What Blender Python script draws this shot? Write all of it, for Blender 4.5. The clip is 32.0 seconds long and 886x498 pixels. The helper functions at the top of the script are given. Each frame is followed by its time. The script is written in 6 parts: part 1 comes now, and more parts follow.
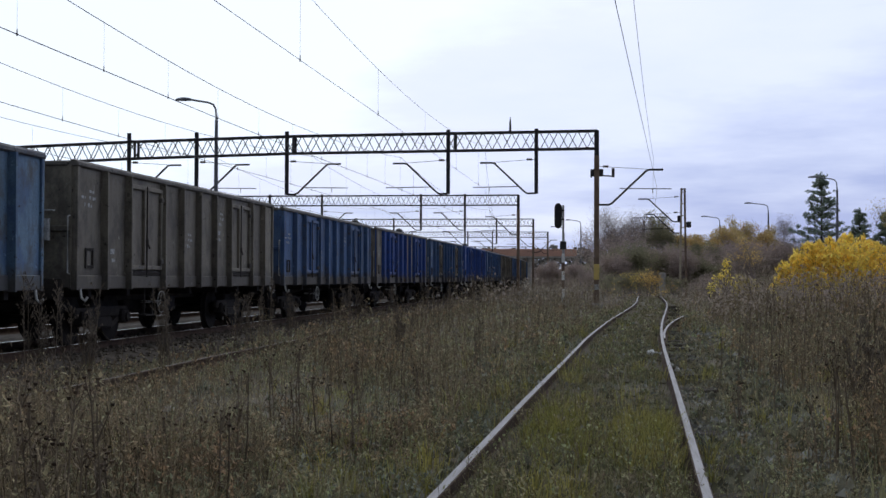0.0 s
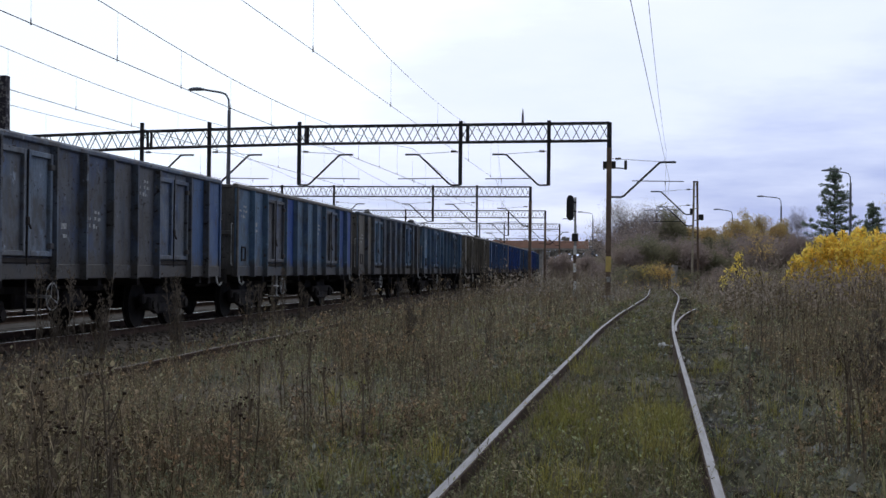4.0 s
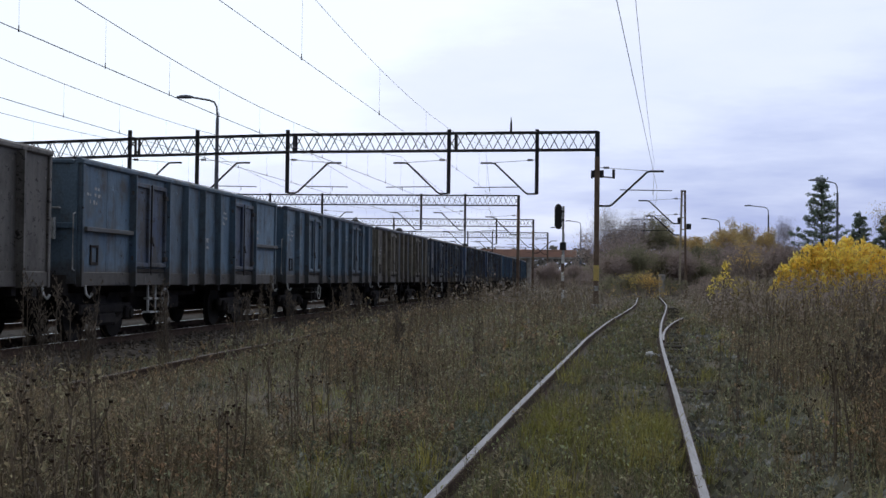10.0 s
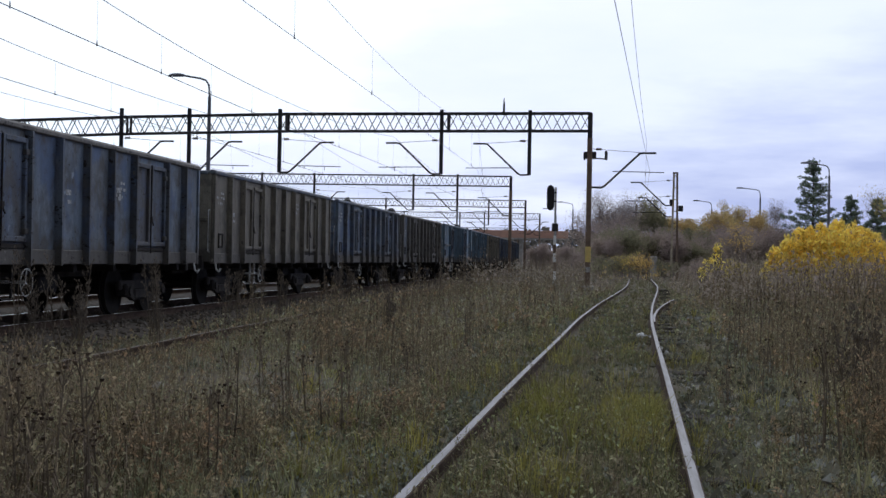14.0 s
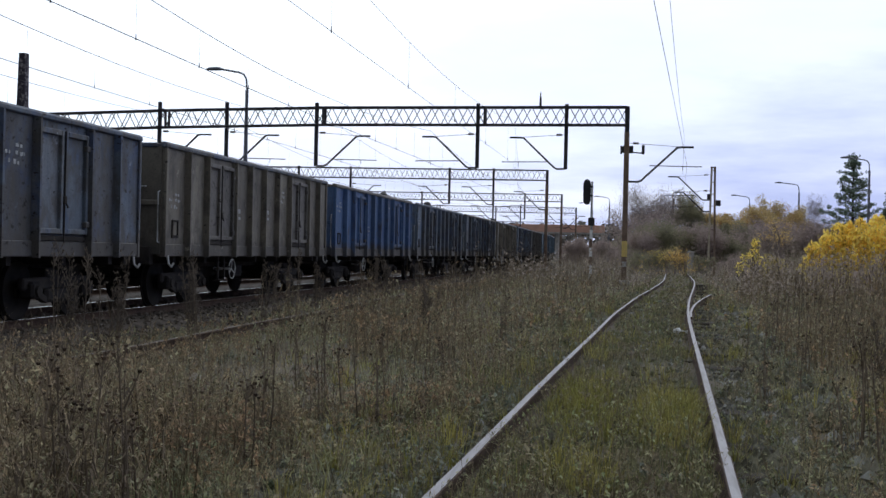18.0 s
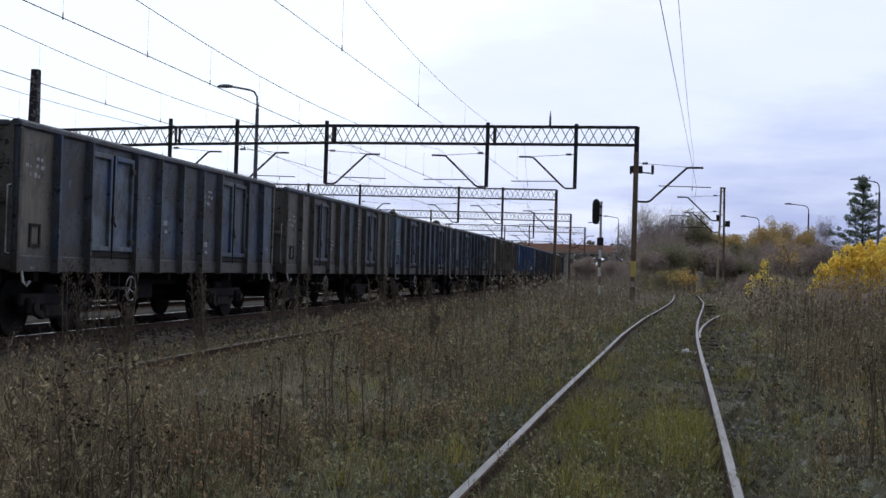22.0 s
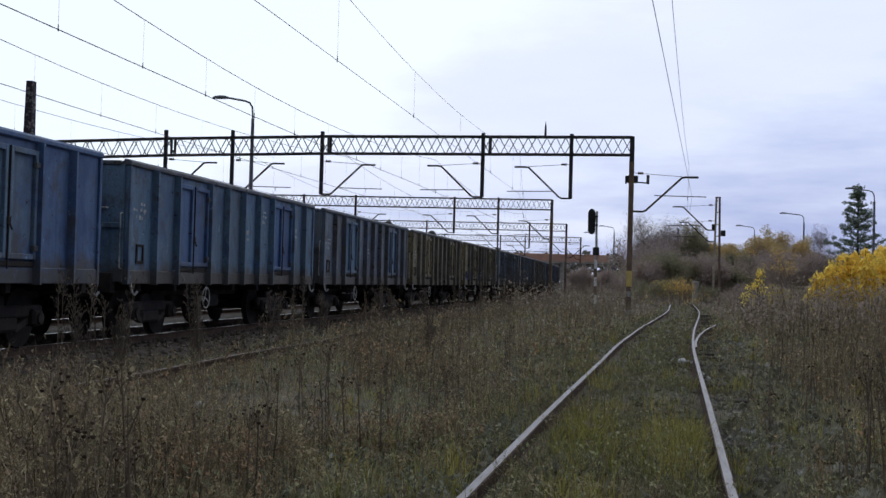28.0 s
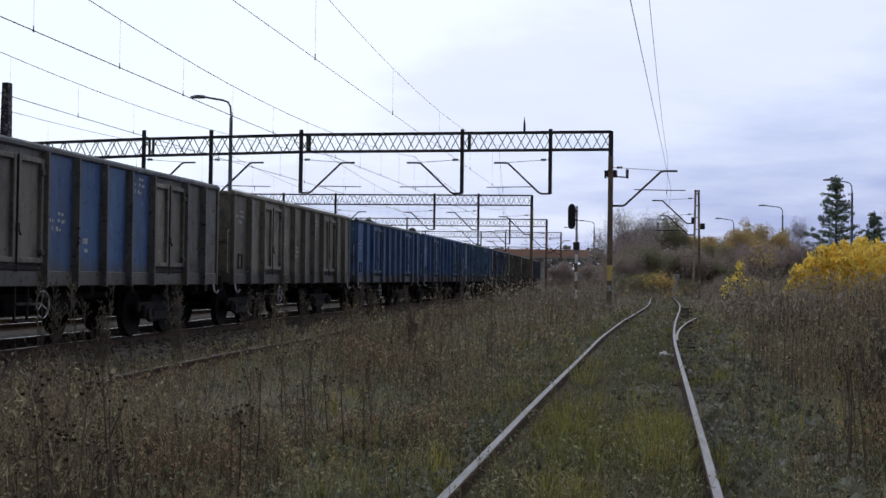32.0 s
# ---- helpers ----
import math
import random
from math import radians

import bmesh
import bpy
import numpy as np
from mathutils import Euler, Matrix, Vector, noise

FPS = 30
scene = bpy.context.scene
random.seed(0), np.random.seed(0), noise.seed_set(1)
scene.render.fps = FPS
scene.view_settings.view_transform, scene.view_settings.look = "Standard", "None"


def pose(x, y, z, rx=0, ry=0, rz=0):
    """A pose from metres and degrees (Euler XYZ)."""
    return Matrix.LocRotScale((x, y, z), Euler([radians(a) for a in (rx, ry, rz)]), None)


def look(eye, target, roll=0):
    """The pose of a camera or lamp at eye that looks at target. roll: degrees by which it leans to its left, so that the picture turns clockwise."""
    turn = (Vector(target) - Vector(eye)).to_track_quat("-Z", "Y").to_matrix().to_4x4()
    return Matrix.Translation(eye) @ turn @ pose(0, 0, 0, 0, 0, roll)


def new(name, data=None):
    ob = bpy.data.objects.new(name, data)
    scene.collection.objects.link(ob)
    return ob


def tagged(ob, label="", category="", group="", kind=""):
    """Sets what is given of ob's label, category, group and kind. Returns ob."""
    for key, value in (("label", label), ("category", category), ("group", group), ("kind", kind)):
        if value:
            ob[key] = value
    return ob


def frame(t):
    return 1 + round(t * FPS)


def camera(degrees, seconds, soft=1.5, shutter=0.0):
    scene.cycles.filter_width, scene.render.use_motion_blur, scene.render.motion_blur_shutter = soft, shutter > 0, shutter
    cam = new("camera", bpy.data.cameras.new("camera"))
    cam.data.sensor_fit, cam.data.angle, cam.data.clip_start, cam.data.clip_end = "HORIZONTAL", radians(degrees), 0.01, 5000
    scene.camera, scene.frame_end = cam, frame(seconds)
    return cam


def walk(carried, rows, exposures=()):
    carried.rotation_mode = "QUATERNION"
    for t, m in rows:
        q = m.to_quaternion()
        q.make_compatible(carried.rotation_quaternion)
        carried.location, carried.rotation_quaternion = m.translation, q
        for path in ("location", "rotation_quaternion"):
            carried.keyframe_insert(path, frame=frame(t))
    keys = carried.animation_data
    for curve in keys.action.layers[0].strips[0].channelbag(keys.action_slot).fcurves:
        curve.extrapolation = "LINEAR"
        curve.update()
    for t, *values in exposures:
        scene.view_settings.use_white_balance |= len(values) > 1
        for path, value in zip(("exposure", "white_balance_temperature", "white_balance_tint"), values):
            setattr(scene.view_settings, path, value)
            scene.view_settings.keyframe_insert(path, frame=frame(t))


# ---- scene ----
from functools import lru_cache

cam = camera(39.6, 32.0, soft=1.5)
EYE = (0.0, 0.0, 1.215)
# seconds, yaw, pitch, roll of the camera held in the hand at one spot
PATH = [
    (0.0, 7.111, 1.335, -0.231),
    (0.5, 6.954, 1.244, -0.289),
    (1.0, 6.993, 1.079, -0.305),
    (1.5, 7.105, 0.831, -0.497),
    (2.0, 7.203, 0.680, -0.715),
    (2.5, 7.323, 0.767, -0.785),
    (3.0, 7.579, 0.963, -0.802),
    (3.5, 7.640, 0.981, -0.598),
    (5.5, 7.782, 0.616, -0.892),
    (6.0, 7.789, 0.924, -1.113),
    (6.5, 7.657, 1.173, -1.026),
    (7.0, 7.563, 1.256, -1.126),
    (7.5, 7.472, 1.249, -0.753),
    (8.0, 7.379, 1.173, -0.362),
    (8.5, 7.388, 1.287, -0.266),
    (9.0, 7.421, 1.338, -0.435),
    (9.5, 7.522, 1.369, -0.671),
    (10.0, 7.091, 1.327, -0.738),
    (10.5, 6.941, 1.306, -0.837),
    (11.0, 6.652, 1.260, -0.716),
    (11.5, 6.601, 1.066, -0.394),
    (12.0, 6.561, 0.936, -0.384),
    (12.5, 6.690, 0.745, -0.770),
    (13.0, 6.785, 0.578, -1.083),
    (13.5, 6.714, 0.528, -1.078),
    (15.5, 6.995, 0.029, -1.756),
    (16.0, 7.221, 0.243, -2.626),
    (16.5, 7.471, 0.465, -2.677),
    (17.0, 7.753, 0.334, -2.556),
    (17.5, 7.943, 0.137, -1.947),
    (18.0, 8.378, 0.101, -1.335),
    (18.5, 8.716, 0.284, -1.659),
    (19.0, 8.897, 0.661, -2.010),
    (19.5, 9.049, 1.107, -2.359),
    (20.0, 9.013, 1.306, -1.810),
    (20.5, 8.931, 1.264, -1.555),
    (21.0, 8.823, 1.145, -1.418),
    (21.5, 8.847, 1.012, -1.467),
    (22.0, 8.778, 0.955, -1.794),
    (22.5, 8.679, 1.067, -1.945),
    (23.0, 8.561, 1.257, -1.867),
    (23.5, 8.445, 1.298, -1.547),
    (24.0, 8.296, 1.251, -1.264),
    (24.5, 8.262, 1.242, -1.096),
    (25.0, 8.271, 1.392, -0.995),
    (25.5, 8.578, 1.501, -1.452),
    (27.5, 8.607, 1.499, -1.662),
    (28.0, 8.588, 1.441, -1.605),
    (28.5, 8.364, 1.476, -1.929),
    (29.0, 8.112, 1.495, -2.196),
    (29.5, 7.758, 1.623, -2.364),
    (30.0, 7.559, 1.542, -2.066),
    (30.5, 7.417, 1.578, -1.763),
    (31.0, 7.389, 1.495, -1.403),
    (31.5, 7.604, 1.369, -1.407),
    (32.0, 7.706, 1.310, -0.782),
]
walk(cam, [(t, pose(*EYE, 90 + p, r, y)) for t, y, p, r in PATH],
     [(0.0, -0.07), (3.0, 0.0), (7.0, -0.05), (11.0, -0.08), (12.0, -0.02), (13.0, 0.0), (16.0, 0.1), (17.0, 0.08), (18.0, 0.15), (19.0, -0.05), (22.0, -0.03), (25.0, -0.12), (32.0, -0.12)])

# ---------------------------------------------------------------- light
world = bpy.data.worlds.new("overcast_sky")
scene.world = world
world.use_nodes = True
SUN_DIR = (0.25, 0.66, 0.7)


def build_sky():
    nt = world.node_tree
    n, l = nt.nodes, nt.links
    n.clear()
    out = n.new("ShaderNodeOutputWorld")
    bg = n.new("ShaderNodeBackground")
    sky = n.new("ShaderNodeTexSky")
    sky.sky_type = "NISHITA"
    sky.sun_disc = False
    sky.sun_elevation = math.asin(0.7)
    sky.sun_rotation = math.atan2(SUN_DIR[0], SUN_DIR[1])
    sky.air_density, sky.dust_density = 1.0, 2.0
    co = n.new("ShaderNodeTexCoord")
    sep = n.new("ShaderNodeSeparateXYZ")
    l.new(co.outputs["Generated"], sep.inputs[0])
    # cloud deck: directions flattened on a plane overhead
    add = n.new("ShaderNodeMath"); add.operation = "ADD"; add.inputs[1].default_value = 0.12
    l.new(sep.outputs["Z"], add.inputs[0])
    mx = n.new("ShaderNodeMath"); mx.operation = "MAXIMUM"; mx.inputs[1].default_value = 0.03
    l.new(add.outputs[0], mx.inputs[0])
    dv = n.new("ShaderNodeVectorMath"); dv.operation = "DIVIDE"
    cmb = n.new("ShaderNodeCombineXYZ")
    for i in range(3):
        l.new(mx.outputs[0], cmb.inputs[i])
    l.new(co.outputs["Generated"], dv.inputs[0]); l.new(cmb.outputs[0], dv.inputs[1])
    nz = n.new("ShaderNodeTexNoise"); nz.inputs["Scale"].default_value = 0.8; nz.inputs["Detail"].default_value = 6; nz.inputs["Roughness"].default_value = 0.55
    l.new(dv.outputs[0], nz.inputs["Vector"])

    def calc(op, a, b):
        q = n.new("ShaderNodeMath"); q.operation = op
        for i, v in enumerate((a, b)):
            if isinstance(v, float):
                q.inputs[i].default_value = v
            else:
                l.new(v, q.inputs[i])
        return q.outputs[0]

    # thick lavender cloud low on one side, thin white cloud higher up and on the other
    thin = calc("SUBTRACT", sep.outputs["Z"], calc("MULTIPLY", sep.outputs["X"], 0.40))
    thin = calc("ADD", thin, calc("MULTIPLY", calc("SUBTRACT", nz.outputs["Fac"], 0.5), 0.42))
    ramp = n.new("ShaderNodeValToRGB")
    e = ramp.color_ramp.elements
    e[0].position, e[0].color = 0.0, (0.34, 0.42, 0.74, 1)
    e[1].position, e[1].color = 1.0, (0.90, 0.985, 1.13, 1)
    mid = e.new(0.5); mid.color = (0.70, 0.775, 1.0, 1)
    high = e.new(0.78); high.color = (0.77, 0.83, 1.01, 1)
    mr = n.new("ShaderNodeMapRange")
    mr.inputs["From Min"].default_value, mr.inputs["From Max"].default_value = -0.035, 0.24
    l.new(thin, mr.inputs["Value"]); l.new(mr.outputs[0], ramp.inputs[0])
    # the deck is thicker and darker away from the hidden sun
    back = n.new("ShaderNodeMapRange")
    back.inputs["From Min"].default_value, back.inputs["From Max"].default_value = -0.30, 0.45
    back.inputs["To Min"].default_value, back.inputs["To Max"].default_value = 0.30, 1.0
    l.new(sep.outputs["Y"], back.inputs["Value"])
    bg2 = n.new("ShaderNodeBackground"); bg2.inputs["Strength"].default_value = 0.012
    l.new(sky.outputs[0], bg2.inputs["Color"])
    l.new(ramp.outputs[0], bg.inputs["Color"])
    l.new(calc("MULTIPLY", back.outputs[0], 1.05), bg.inputs["Strength"])
    sh = n.new("ShaderNodeAddShader")
    l.new(bg.outputs[0], sh.inputs[0]); l.new(bg2.outputs[0], sh.inputs[1])
    l.new(sh.outputs[0], out.inputs["Surface"])


build_sky()
sun = new("sun", bpy.data.lights.new("sun", "SUN"))
sun.data.energy, sun.data.angle, sun.data.color = 0.35, radians(30), (1.0, 0.98, 0.95)
sun.matrix_world = look((0, 0, 50), (-SUN_DIR[0] * 50, -SUN_DIR[1] * 50, 50 - SUN_DIR[2] * 50))

# ---------------------------------------------------------------- materials
def mat(name, base, second=None, scale=3.0, rough=0.8, metal=0.0, bump=0.2, fine=40.0, mix=(0.4, 0.62), third=None,
        third_at=(0.6, 0.68), third_scale=1.3, stretch=(1, 1, 1), per_object=False, island=0.0, coords="Object", trans=0.0):
    """Two or three colours mixed by noise at two scales, with fine relief."""
    m = bpy.data.materials.new(name)
    m.use_nodes = True
    nt = m.node_tree
    n, l = nt.nodes, nt.links
    b = n["Principled BSDF"]
    co = n.new("ShaderNodeTexCoord")
    mp = n.new("ShaderNodeMapping")
    mp.inputs["Scale"].default_value = stretch
    l.new(co.outputs[coords], mp.inputs["Vector"])
    vec = mp.outputs[0]
    if per_object:
        oi = n.new("ShaderNodeObjectInfo")
        ml = n.new("ShaderNodeMath"); ml.operation = "MULTIPLY"; ml.inputs[1].default_value = 37.0
        l.new(oi.outputs["Random"], ml.inputs[0])
        ad = n.new("ShaderNodeVectorMath"); ad.operation = "ADD"
        l.new(vec, ad.inputs[0]); l.new(ml.outputs[0], ad.inputs[1])
        vec = ad.outputs[0]

    def noise_of(sc, detail=5.0, rg=0.6):
        q = n.new("ShaderNodeTexNoise")
        q.inputs["Scale"].default_value, q.inputs["Detail"].default_value, q.inputs["Roughness"].default_value = sc, detail, rg
        l.new(vec, q.inputs["Vector"])
        return q.outputs["Fac"]

    def ramp_of(src, a, c):
        q = n.new("ShaderNodeMapRange")
        q.inputs["From Min"].default_value, q.inputs["From Max"].default_value = a, c
        l.new(src, q.inputs["Value"])
        return q.outputs[0]

    def mixed(f, a, c):
        q = n.new("ShaderNodeMix"); q.data_type = "RGBA"
        l.new(f, q.inputs["Factor"])
        for key, v in (("A", a), ("B", c)):
            if isinstance(v, tuple):
                q.inputs[key].default_value = (*v, 1)
            else:
                l.new(v, q.inputs[key])
        return q.outputs["Result"]

    fine_n = noise_of(fine, 4.0)
    col = base
    if second:
        col = mixed(ramp_of(noise_of(scale), *mix), base, second)
    if third:
        col = mixed(ramp_of(noise_of(third_scale, 8.0, 0.72), *third_at), col, third)
    hsv = n.new("ShaderNodeHueSaturation")
    if isinstance(col, tuple):
        hsv.inputs["Color"].default_value = (*col, 1)
    else:
        l.new(col, hsv.inputs["Color"])
    val = n.new("ShaderNodeMapRange")
    val.inputs["To Min"].default_value, val.inputs["To Max"].default_value = 0.8, 1.2
    l.new(fine_n, val.inputs["Value"])
    v = val.outputs[0]
    if island:
        ge = n.new("ShaderNodeNewGeometry")
        r2 = n.new("ShaderNodeMapRange")
        r2.inputs["To Min"].default_value, r2.inputs["To Max"].default_value = 1 - island, 1 + island
        l.new(ge.outputs["Random Per Island"], r2.inputs["Value"])
        mu = n.new("ShaderNodeMath"); mu.operation = "MULTIPLY"
        l.new(v, mu.inputs[0]); l.new(r2.outputs[0], mu.inputs[1])
        v = mu.outputs[0]
    l.new(v, hsv.inputs["Value"])
    l.new(hsv.outputs[0], b.inputs["Base Color"])
    b.inputs["Metallic"].default_value = metal
    b.inputs["Specular IOR Level"].default_value = 0.12 if rough >= 0.85 else 0.5
    rr = n.new("ShaderNodeMapRange")
    rr.inputs["To Min"].default_value, rr.inputs["To Max"].default_value = max(0, rough - 0.1), min(1, rough + 0.1)
    l.new(fine_n, rr.inputs["Value"]); l.new(rr.outputs[0], b.inputs["Roughness"])
    if bump:
        bp = n.new("ShaderNodeBump")
        bp.inputs["Strength"].default_value, bp.inputs["Distance"].default_value = bump, 0.01
        l.new(fine_n, bp.inputs["Height"]); l.new(bp.outputs[0], b.inputs["Normal"])
    if trans:
        tr = n.new("ShaderNodeBsdfTranslucent")
        l.new(hsv.outputs[0], tr.inputs["Color"])
        ms = n.new("ShaderNodeMixShader"); ms.inputs[0].default_value = trans
        l.new(b.outputs[0], ms.inputs[1]); l.new(tr.outputs[0], ms.inputs[2])
        l.new(ms.outputs[0], n["Material Output"].inputs["Surface"])
    return m


def paint(name, base, faded, grime=(0.098, 0.087, 0.074), amount=0.60, dirt=0.5, chip_at=0.63, pale=0.63, under=None):
    """Worn wagon paint: faded in large areas, each sheet aged in its own way, splashed with mud at the foot, rust runs, chips and dents."""
    m = bpy.data.materials.new(name)
    m.use_nodes = True
    nt = m.node_tree
    n, l = nt.nodes, nt.links
    b = n["Principled BSDF"]
    co, oi = n.new("ShaderNodeTexCoord"), n.new("ShaderNodeObjectInfo")

    def calc(op, a, c):
        q = n.new("ShaderNodeMath"); q.operation = op
        for i, v in enumerate((a, c)):
            if isinstance(v, float):
                q.inputs[i].default_value = v
            else:
                l.new(v, q.inputs[i])
        return q.outputs[0]

    shift = n.new("ShaderNodeVectorMath"); shift.operation = "ADD"
    l.new(co.outputs["Object"], shift.inputs[0])
    l.new(calc("MULTIPLY", oi.outputs["Random"], 91.0), shift.inputs[1])

    def noise_of(sc, stretch=(1, 1, 1), detail=5.0, rg=0.6):
        mp = n.new("ShaderNodeMapping"); mp.inputs["Scale"].default_value = stretch
        l.new(shift.outputs[0], mp.inputs["Vector"])
        q = n.new("ShaderNodeTexNoise")
        q.inputs["Scale"].default_value, q.inputs["Detail"].default_value, q.inputs["Roughness"].default_value = sc, detail, rg
        l.new(mp.outputs[0], q.inputs["Vector"])
        return q.outputs["Fac"]

    def ramp_of(src, a, c, lo=0.0, hi=1.0):
        q = n.new("ShaderNodeMapRange")
        for key, v in (("From Min", a), ("From Max", c), ("To Min", lo), ("To Max", hi)):
            q.inputs[key].default_value = v
        l.new(src, q.inputs["Value"])
        return q.outputs[0]

    def mixed(f, a, c):
        q = n.new("ShaderNodeMix"); q.data_type = "RGBA"
        l.new(f, q.inputs["Factor"])
        for key, v in (("A", a), ("B", c)):
            if isinstance(v, tuple):
                q.inputs[key].default_value = (*v, 1)
            else:
                l.new(v, q.inputs[key])
        return q.outputs["Result"]

    dark = tuple(v * 0.55 for v in base)
    col = mixed(ramp_of(noise_of(0.9, (1, 1, 0.5)), 0.36, 0.64), base, faded)
    # each sheet has its own age
    rn = n.new("ShaderNodeTexWhiteNoise"); rn.noise_dimensions = "1D"
    l.new(oi.outputs["Random"], rn.inputs["W"])
    col = mixed(ramp_of(rn.outputs["Value"], 0.25, 1.0, 0.0, dirt), col, grime)
    # blotches of older paint and of bare brown sheet
    if under:
        col = mixed(calc("MULTIPLY", ramp_of(noise_of(1.25, (1, 1, 0.8), 6.0, 0.65), 0.50, 0.60), 0.75), col, under)
    col = mixed(calc("MULTIPLY", ramp_of(noise_of(2.1, (1, 1, 0.7), 7.0, 0.7), amount - 0.12, amount + 0.02), 0.8), col, tuple(v * 0.72 for v in grime))
    # rust and soot runs
    col = mixed(calc("MULTIPLY", ramp_of(noise_of(1.7, (5, 5, 0.4), 6.0), 0.5, 0.74), 0.7), col, dark)
    # splashed mud, thick at the foot of the sheets
    sep = n.new("ShaderNodeSeparateXYZ")
    l.new(co.outputs["Object"], sep.inputs[0])
    foot = calc("ADD", ramp_of(sep.outputs["Z"], 1.12, 1.75, 1.0, 0.0), calc("MULTIPLY", calc("SUBTRACT", noise_of(3.2, (1, 1, 0.8), 6.0, 0.7), 0.5), 1.5))
    col = mixed(calc("MULTIPLY", ramp_of(foot, 0.5, 0.9), 0.85), col, tuple(v * 0.8 for v in grime))
    # chips and scuffs
    col = mixed(ramp_of(noise_of(5.0, (1, 1, 1.6), 7.0, 0.72), chip_at, chip_at + 0.03), col, (0.022, 0.017, 0.014))
    col = mixed(ramp_of(noise_of(13.0, (1, 1, 1.2), 4.0, 0.6), chip_at + 0.05, chip_at + 0.08), col, (0.025, 0.018, 0.014))
    col = mixed(calc("MULTIPLY", ramp_of(noise_of(3.6, (1, 1, 0.8), 7.0, 0.72), pale, pale + 0.05), 0.75), col, tuple(min(1, v * 1.45 + 0.035) for v in faded))
    hsv = n.new("ShaderNodeHueSaturation")
    l.new(col, hsv.inputs["Color"])
    fine = noise_of(26.0, (1, 1, 1), 4.0)
    l.new(calc("MULTIPLY", ramp_of(fine, 0.3, 0.7, 0.82, 1.18), ramp_of(oi.outputs["Random"], 0.0, 1.0, 0.84, 1.12)), hsv.inputs["Value"])
    l.new(hsv.outputs[0], b.inputs["Base Color"])
    l.new(ramp_of(fine, 0.3, 0.7, 0.55, 0.75), b.inputs["Roughness"])
    b.inputs["Specular IOR Level"].default_value = 0.35
    bp = n.new("ShaderNodeBump"); bp.inputs["Strength"].default_value, bp.inputs["Distance"].default_value = 0.7, 0.05
    l.new(noise_of(1.5, (1, 1, 0.8), 2.0), bp.inputs["Height"])
    b2 = n.new("ShaderNodeBump"); b2.inputs["Strength"].default_value, b2.inputs["Distance"].default_value = 0.3, 0.01
    l.new(fine, b2.inputs["Height"]); l.new(bp.outputs[0], b2.inputs["Normal"])
    l.new(b2.outputs[0], b.inputs["Normal"])
    return m


PAINTS = {
    "brown": paint("paint_brown", (0.169, 0.147, 0.114), (0.216, 0.194, 0.152), dirt=0.4),
    "dark": paint("paint_dark_brown", (0.118, 0.11, 0.102), (0.164, 0.15, 0.131), dirt=0.4, chip_at=0.59),
    "ochre": paint("paint_ochre_brown", (0.206, 0.174, 0.0941), (0.263, 0.225, 0.128), grime=(0.136, 0.114, 0.0712), dirt=0.4, chip_at=0.565),
    "blue": paint("paint_blue", under=(0.0349, 0.0765, 0.194), base=(0.0536, 0.109, 0.233), faded=(0.0838, 0.148, 0.275), dirt=0.22, amount=0.66),
    "bright": paint("paint_bright_blue", (0.0256, 0.0712, 0.278), (0.0428, 0.0997, 0.306), dirt=0.18, amount=0.66),
    "teal": paint("paint_teal_blue", under=(0.102, 0.123, 0.137), base=(0.0875, 0.144, 0.207), faded=(0.134, 0.198, 0.253), dirt=0.3, amount=0.64),
    "slate": paint("paint_slate_blue", under=(0.0683, 0.109, 0.205), base=(0.12, 0.166, 0.222), faded=(0.188, 0.224, 0.271), dirt=0.6, amount=0.58),
    "steel": paint("paint_steel_blue", under=(0.056, 0.101, 0.202), base=(0.0874, 0.155, 0.235), faded=(0.132, 0.213, 0.302), dirt=0.3, amount=0.64),
    "grey": paint("paint_dark_grey_blue", under=(0.0547, 0.0793, 0.15), base=(0.082, 0.108, 0.155), faded=(0.131, 0.157, 0.194), dirt=0.65, amount=0.56, chip_at=0.59),
}
M_UNDER = mat("underframe_grime", (0.028, 0.025, 0.024), (0.05, 0.043, 0.038), 2.5, 0.88, bump=0.3)
M_WHEEL = mat("wheel_steel", (0.018, 0.016, 0.015), (0.03, 0.026, 0.022), 4, 0.88)
M_FADED = mat("faded_stencil_paint", (0.46, 0.465, 0.45), (0.2, 0.205, 0.2), 14, 0.8)
M_DKSTONE = mat("oily_ballast", (0.0675, 0.0567, 0.0459), (0.115, 0.0945, 0.0756), 3, 0.9, island=0.4)
M_BED = mat("ballast_bed", (0.04, 0.034, 0.028), (0.0848, 0.07, 0.056), 5, 0.95, bump=1.0, fine=22)
M_WHITE = mat("chalky_white_paint", (0.5, 0.5, 0.48), (0.3, 0.3, 0.29), 8, 0.7)
M_RAILTOP = mat("rail_head_steel", (0.292, 0.282, 0.292), (0.199, 0.189, 0.189), 3.0, 0.62, 0.25, 0.06, stretch=(6, 0.5, 1), third=(0.126, 0.109, 0.099), third_at=(0.6, 0.68))
M_OLDHEAD = mat("dull_rail_head", (0.178, 0.154, 0.131), (0.113, 0.0895, 0.0703), 2, 0.7, 0.1, 0.05)
M_SHINE = mat("polished_rail_head", (0.62, 0.61, 0.60), (0.5, 0.48, 0.47), 3, 0.28, 0.9, 0.02)
M_RAILRUST = mat("rail_rust", (0.06, 0.04, 0.03), (0.09, 0.06, 0.044), 6, 0.9)
M_SLEEPER = mat("old_sleeper_wood", (0.045, 0.038, 0.032), (0.08, 0.07, 0.058), 3, 0.95, bump=0.6, stretch=(1, 6, 1), per_object=True)
